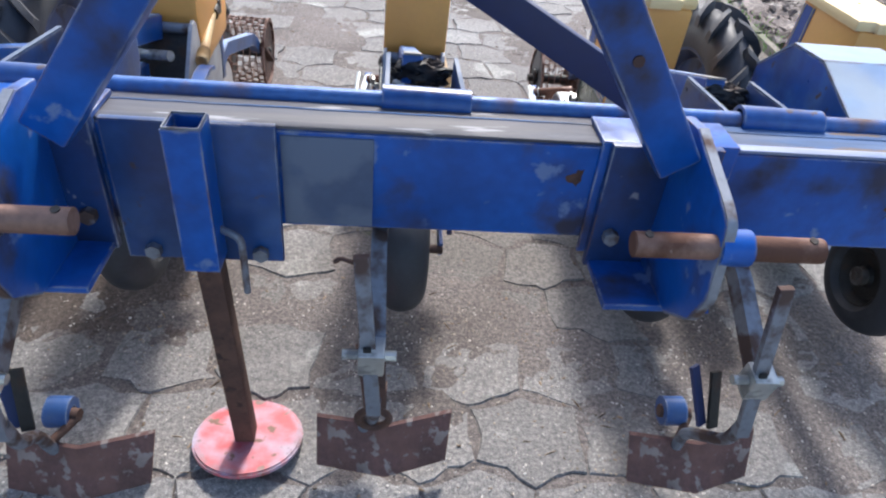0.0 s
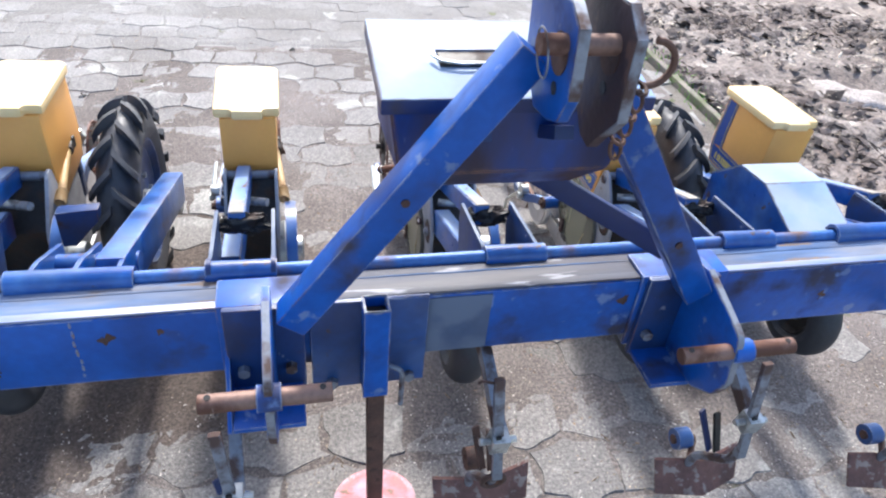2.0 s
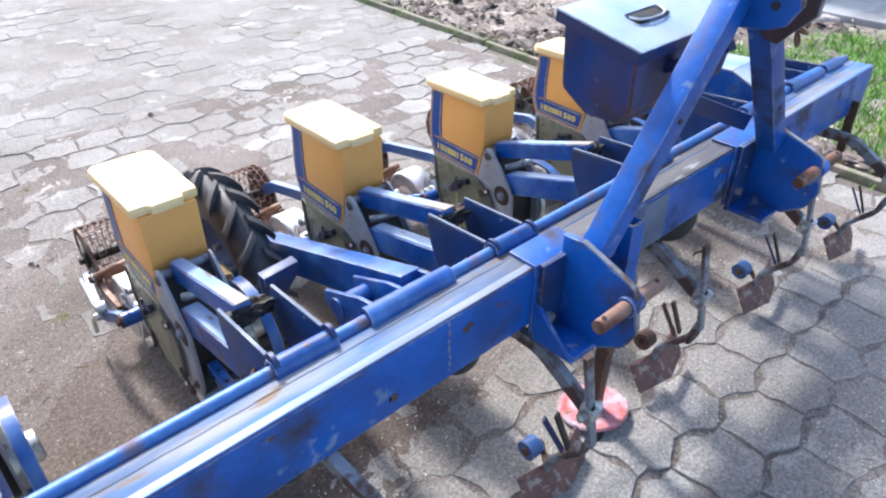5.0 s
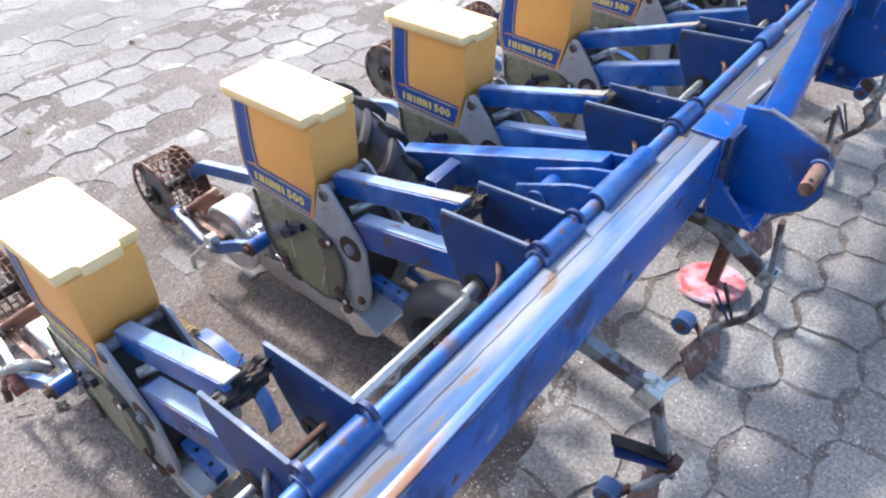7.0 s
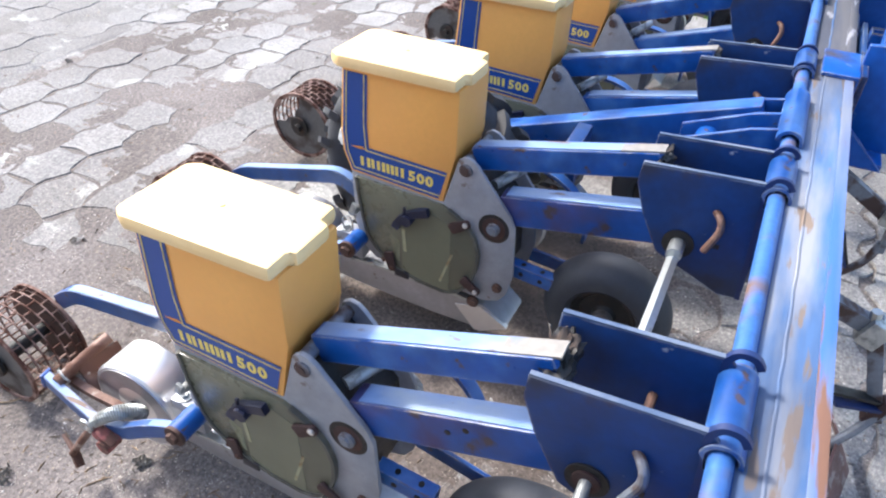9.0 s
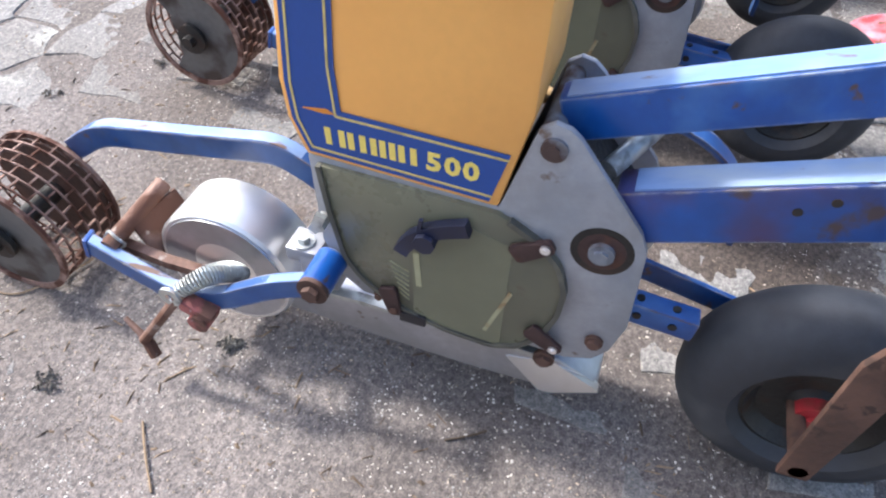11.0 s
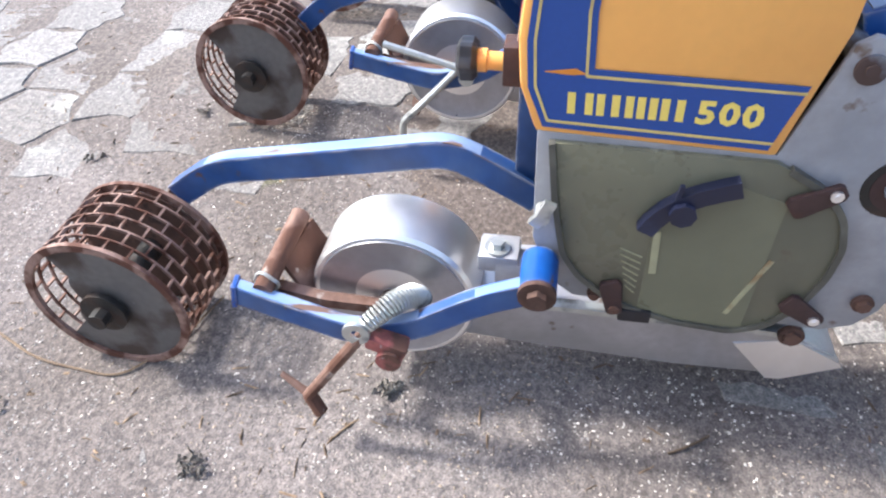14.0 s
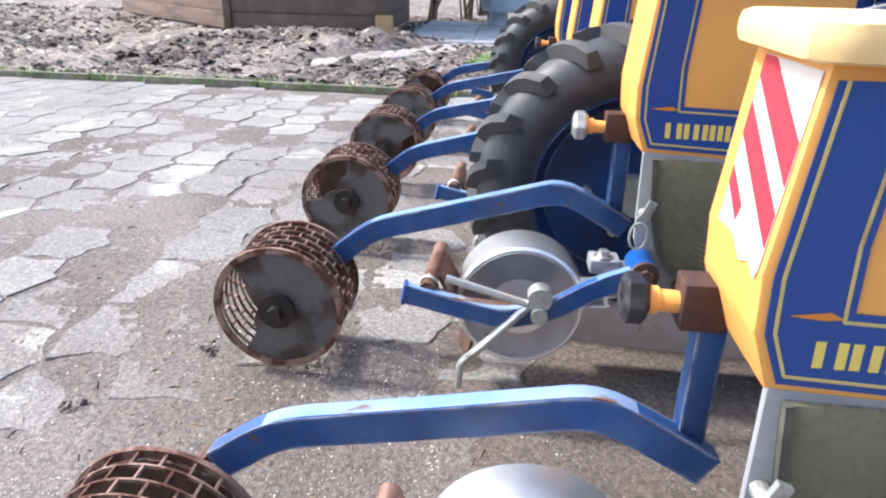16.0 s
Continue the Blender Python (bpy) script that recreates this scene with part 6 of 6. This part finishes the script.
def seeder_unit(k):
    u = thing("seeder_unit", (UNIT_X[k], 0, 0), "seeding unit with yellow hopper and rusty cage wheel behind the toolbar", "seeding unit", "seeding units on the toolbar")
    lift = UNIT_RISE[k]
    linkage(u, k, lift), metering(u, k, lift), hopper(u, k, lift), gauge_wheel(u, k, lift), rear_gear(u, k, lift)
    return u


for k in range(6):
    seeder_unit(k)


# ---- clod scrapers ahead of the toolbar ----
def clod_scraper(k):
    x = UNIT_X[k]
    s = thing("clod_scraper", (x + (0, 0, 0.03, 0, 0.02, 0.01)[k], (0, 0, -0.035, 0, -0.02, -0.07)[k], -0.028 if k == 2 else 0), "rusty scraper blade with small blue roller on a grey post", "clod scraper", "clod scrapers ahead of the toolbar")
    add = lambda nm, key, build, mat, lab="": part(nm, once("s_" + key, lambda: mesh(nm, build(B()), mat)), mat, s, lab)
    if k < 2:
        add("carrier", "hcar", lambda b: sweep(b, rounded([(-0.03, 0.1, 0.42), (-0.03, 0.0, 0.425), (0.0, -0.12, 0.365)], 0.03), 0.022, 0.03), GREYBAR)
        add("post", "hpost", lambda b: bar(b, (0.002, -0.12, 0.385), (0.002, -0.2, 0.165), 0.012, 0.024, 0.001, (0, 1, 0)), GREYBAR, "grey hanging post")
        add("post_clamp", "hpcl", lambda b: cyl(cyl(box(b, (-0.006, -0.125, 0.362), (0.042, 0.036, 0.05), Euler((0.35, 0, 0)), 0.004), (0.01, -0.135, 0.362), (0.05, -0.15, 0.36), 0.008, 8), (-0.008, -0.118, 0.385), (-0.008, -0.116, 0.402), 0.009, 8), ZINC)
        add("foot_bracket", "hfoot", lambda b: box(b, (0.004, -0.195, 0.19), (0.026, 0.02, 0.06), Euler((0.35, 0, 0)), 0.002), LATCH)
        add("shank", "hshank", lambda b: pipe(b, rounded([(0.0, -0.198, 0.185), (-0.012, -0.175, 0.13), (-0.025, -0.15, 0.1), (-0.02, -0.158, 0.07)], 0.02), 0.009, 10), GREYBAR)
        add("roller", "hroll", lambda b: lathe(b, [(-0.018, 0.01), (-0.018, 0.025), (0.018, 0.025), (0.018, 0.01)], (-0.05, -0.118, 0.092), 24), ARMBLUE, "small dull blue roller")
        add("roller_hub", "hrhub", lambda b: cyl(b, (-0.073, -0.118, 0.092), (-0.02, -0.148, 0.1), 0.009, 12), RUSTY)
        add("strip", "hstrip", lambda b: bar(b, (-0.002, -0.192, 0.2), (-0.06, -0.11, 0.235), 0.022, 0.006), DARKBLUE)
        add("strip", "hstrip2", lambda b: bar(b, (0.002, -0.186, 0.215), (-0.052, -0.098, 0.252), 0.022, 0.006), DARK)
    else:
        add("carrier", "car", lambda b: sweep(b, rounded([(-0.055, 0.12, 0.42), (-0.06, 0.0, 0.425), (-0.055, -0.13, 0.345)], 0.03), 0.022, 0.03), GREYBAR)
        add("post", "post", lambda b: bar(b, (-0.08, -0.13, 0.5), (-0.055, -0.158, 0.25), 0.019, 0.011, 0.001, (0, 1, 0)), GREYBAR, "slotted grey post")
        # dark bars paint the shade of the post's slots
        add("post_slot", "slot", lambda b: bar(box(b, (-0.0655, -0.152, 0.345), (0.01, 0.004, 0.055), Euler((0.1, -0.1, 0))), (-0.0745, -0.1425, 0.42), (-0.0695, -0.1475, 0.375), 0.008, 0.003, 0, (0, 1, 0)), DARK)
        add("post_clamp", "pcl", lambda b: cyl(box(b, (-0.062, -0.142, 0.345), (0.034, 0.034, 0.045), Euler((0.2, 0, 0)), 0.003), (-0.1, -0.145, 0.35), (-0.03, -0.145, 0.35), 0.007, 8), ZINC)
        add("shank", "shank", lambda b: pipe(b, rounded([(-0.055, -0.152, 0.27), (-0.055, -0.14, 0.215), (-0.075, -0.075, 0.15), (-0.068, -0.06, 0.095)], 0.02), 0.0095, 10), GREYBAR)
    if k == 3:
        add("roller", "rroll", lambda b: lathe(b, [(-0.018, 0.01), (-0.018, 0.025), (0.018, 0.025), (0.018, 0.01)], (-0.052, -0.02, 0.125), 24), RUSTY, "small rusty roller")
        add("shackle", "shkl", lambda b: pipe(b, [(-0.055 + 0.022 * math.cos(a), -0.146 - 0.006 * math.sin(a), 0.225 + 0.026 * math.sin(a)) for a in (2 * math.pi * q / 20 for q in range(21))], 0.0055, 8), RUSTY, "rusty ring shackle")
        add("strip", "rstrip", lambda b: bar(b, (-0.062, -0.1, 0.2), (-0.078, -0.06, 0.285), 0.015, 0.006), RUSTY)
        add("strip", "rstrip2", lambda b: bar(b, (-0.045, -0.105, 0.2), (-0.05, -0.07, 0.285), 0.015, 0.006), RUSTY)
        add("top_pin", "rpin", lambda b: pipe(b, rounded([(-0.08, -0.128, 0.485), (-0.105, -0.12, 0.487), (-0.112, -0.118, 0.48)], 0.004), 0.003, 6), RUSTY)
    elif k > 1:
        add("roller", "roll", lambda b: lathe(b, [(-0.018, 0.01), (-0.018, 0.025), (0.018, 0.025), (0.018, 0.01)], (-0.07, -0.012, 0.125), 24), ARMBLUE, "small dull blue roller")
        add("roller_hub", "rhub", lambda b: cyl(cyl(b, (-0.093, -0.012, 0.125), (-0.04, -0.018, 0.125), 0.011, 12), (-0.042, -0.02, 0.124), (-0.07, -0.06, 0.112), 0.007, 10), RUSTY)
        add("strip", "strip", lambda b: bar(b, (-0.075, -0.1, 0.2), (-0.1, -0.06, 0.285), 0.017, 0.006), DARKBLUE)
        add("strip", "strip2", lambda b: bar(b, (-0.06, -0.105, 0.2), (-0.07, -0.07, 0.285), 0.017, 0.006), DARK)

    def blade(b):
        p = [[(-0.145, -0.045, 0.1), (-0.03, -0.066, 0.105), (0.075, -0.035, 0.108)], [(-0.142, -0.085, 0.028), (-0.03, -0.108, 0.03), (0.07, -0.075, 0.034)]]
        v = [[b.verts.new(q) for q in r] for r in p]
        w = [[b.verts.new((q[0], q[1] + 0.006, q[2] + 0.002)) for q in r] for r in p]
        for i in range(2):
            b.faces.new((v[0][i], v[0][i + 1], v[1][i + 1], v[1][i])), b.faces.new((w[1][i], w[1][i + 1], w[0][i + 1], w[0][i]))
            b.faces.new((v[0][i], w[0][i], w[0][i + 1], v[0][i + 1])), b.faces.new((v[1][i], v[1][i + 1], w[1][i + 1], w[1][i]))
        for i in (0, 2):
            b.faces.new((v[0][i], v[1][i], w[1][i], w[0][i]))
        bmesh.ops.recalc_face_normals(b, faces=b.faces)
        return b
    bl = add("blade", "blade", blade, BLADE, "rusty bent blade")
    if k < 2:
        bl.location = (0.02, -0.1, 0.004)
    return s


for k in range(6):
    clod_scraper(k)


# ---- the two drive wheels ----
def drive_wheel(x, arm_x, c0, c1):
    w = thing("ground_drive", (x, 0.805, 0.282), "tall black lugged tractor wheel on a blue swinging arm", "ground drive", "ground drives")
    R, hw = 0.268, 0.05

    def tyre():
        b = B()
        out = [(hw * math.cos(a), R - 0.07 + 0.07 * math.sin(a)) for a in (radians(d) for d in range(0, 181, 12))]
        lathe(b, out + [(-0.036, 0.17), (0.036, 0.17)], (0, 0, 0), 56)
        return mesh("tyre", b, LUGRUBBER)
    t = part("tyre", once("dtyre", tyre), LUGRUBBER, w, "black lugged tyre")

    def lugs(s):
        b = B()
        for a in (0.0,):
            rows = []
            for f in range(5):
                q = f / 4
                xx, rr, aa = s * (0.002 + 0.053 * q), R + 0.004 - 0.03 * q ** 3, a + 0.2 * q
                d = Vector((0, math.cos(aa), math.sin(aa)))
                tan = Vector((0, -math.sin(aa), math.cos(aa)))
                rows.append([b.verts.new(Vector((xx, 0, 0)) + d * (rr + h) + tan * e) for h, e in ((-0.012, -0.013), (0.014, -0.0085), (0.014, 0.0085), (-0.012, 0.013))])
            fs = [b.faces.new(rows[0]), b.faces.new(rows[-1][::-1])]
            for r, q2 in zip(rows, rows[1:]):
                fs += [b.faces.new((r[j], r[(j + 1) % 4], q2[(j + 1) % 4], q2[j])) for j in range(4)]
            bmesh.ops.recalc_face_normals(b, faces=fs)
        return mesh("lug", b, LUGRUBBER)
    for s in (-1, 1):
        for i in range(19):
            part("lug", once(("lugs", s), lambda s=s: lugs(s)), LUGRUBBER, t).rotation_euler.x = 2 * math.pi * (i + (0.5 if s > 0 else 0)) / 19
    # rim in the dark plate blue, deeper than the arm's blue
    part("rim", once("drim", lambda: mesh("rim", lathe(B(), [(-0.02, 0.03), (-0.012, 0.06), (-0.012, 0.15), (-0.038, 0.168), (-0.038, 0.182), (0.038, 0.182), (0.038, 0.168), (0.02, 0.15), (0.02, 0.03)], (0, 0, 0), 44), PLATEBLUE)), PLATEBLUE, w, "dark blue steel rim")
    hub = part("hub", cyl(B(), (-0.05, 0, 0), (arm_x - x + (0.02 if arm_x > x else -0.02), 0, 0), 0.035, 20), ZINC, w)
    for i in range(5):
        a = 2 * math.pi * i / 5
        p = Vector((0, 0.075 * math.cos(a), 0.075 * math.sin(a)))
        part("wheel_nut", cyl(B(), p + Vector((-0.028, 0, 0)), p + Vector((0.03, 0, 0)), 0.009, 6), ZINC, hub)
    o = Vector((-x, -0.805, -0.282))
    part("arm", bar(B(), Vector((arm_x, 0.13, 0.55)) + o, Vector((arm_x, 0.84, 0.305)) + o, 0.05, 0.085, 0.005), BLUE2, w, "blue box-section wheel arm")
    # sky reflection on the wheel arm, drawn as a pale strip
    part("bleached_top", bar(B(), Vector((arm_x, 0.2, 0.5685)) + o, Vector((arm_x, 0.85, 0.3442)) + o, 0.042, 0.004), SKYSHEEN, w, "upper face with the sky's sheen painted pale")
    for xp in (c0 + 0.03, (c0 + c1) / 2, c1 - 0.03):
        part("bracket_plate", prism(B(), [(q[0] + o.y, q[1] + o.z) for q in ((0.085, 0.6), (0.15, 0.585), (0.27, 0.535), (0.27, 0.51), (0.2, 0.45), (0.085, 0.43))], xp - 0.004 + o.x, xp + 0.004 + o.x, 0.001), BLUE2, w)
    prof = [(0.088 + 0.022 * math.cos(radians(a)), 0.602 + 0.022 * math.sin(radians(a))) for a in range(0, 181, 15)] + [(0.064, 0.588), (0.07, 0.588)] + [(0.088 + 0.016 * math.cos(radians(a)), 0.602 + 0.016 * math.sin(radians(a))) for a in range(180, -1, -15)]
    cl = part("clamp", prism(B(), [(p[0] + o.y, p[1] + o.z + 0.0175 * x) for p in prof], c0 + o.x, c1 + o.x), BLUE2, w, "wide bent blue clamp")
    part("pivot_tube", cyl(B(), Vector((c0 + 0.02, 0.22, 0.52)) + o, Vector((c1 - 0.02, 0.22, 0.52)) + o, 0.022, 18), BLUE2, w)
    return w


drive_wheel(-0.86, -0.765, -0.912, -0.715)
drive_wheel(0.688, 0.79, 0.668, 0.878)


def chain_guard():
    g = on_bar("chain_guard", "blue sheet-metal chain guard with a pale sky-blue top", "chain guard")
    x0, x1 = 0.6, 0.75
    side = [(0.1, 0.585), (0.235, 0.638), (0.33, 0.632), (0.42, 0.56), (0.42, 0.45), (0.1, 0.45)]
    for x in (x0, x1):
        part("side_sheet", prism(B(), side, x - 0.0015, x + 0.0015), BLUE2, g)
    # top sheets take the lid's pale blue, sides the darker BLUE2
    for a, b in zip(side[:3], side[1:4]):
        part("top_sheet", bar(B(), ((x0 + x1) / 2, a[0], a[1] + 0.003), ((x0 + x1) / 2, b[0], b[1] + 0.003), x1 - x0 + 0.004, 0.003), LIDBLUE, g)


chain_guard()
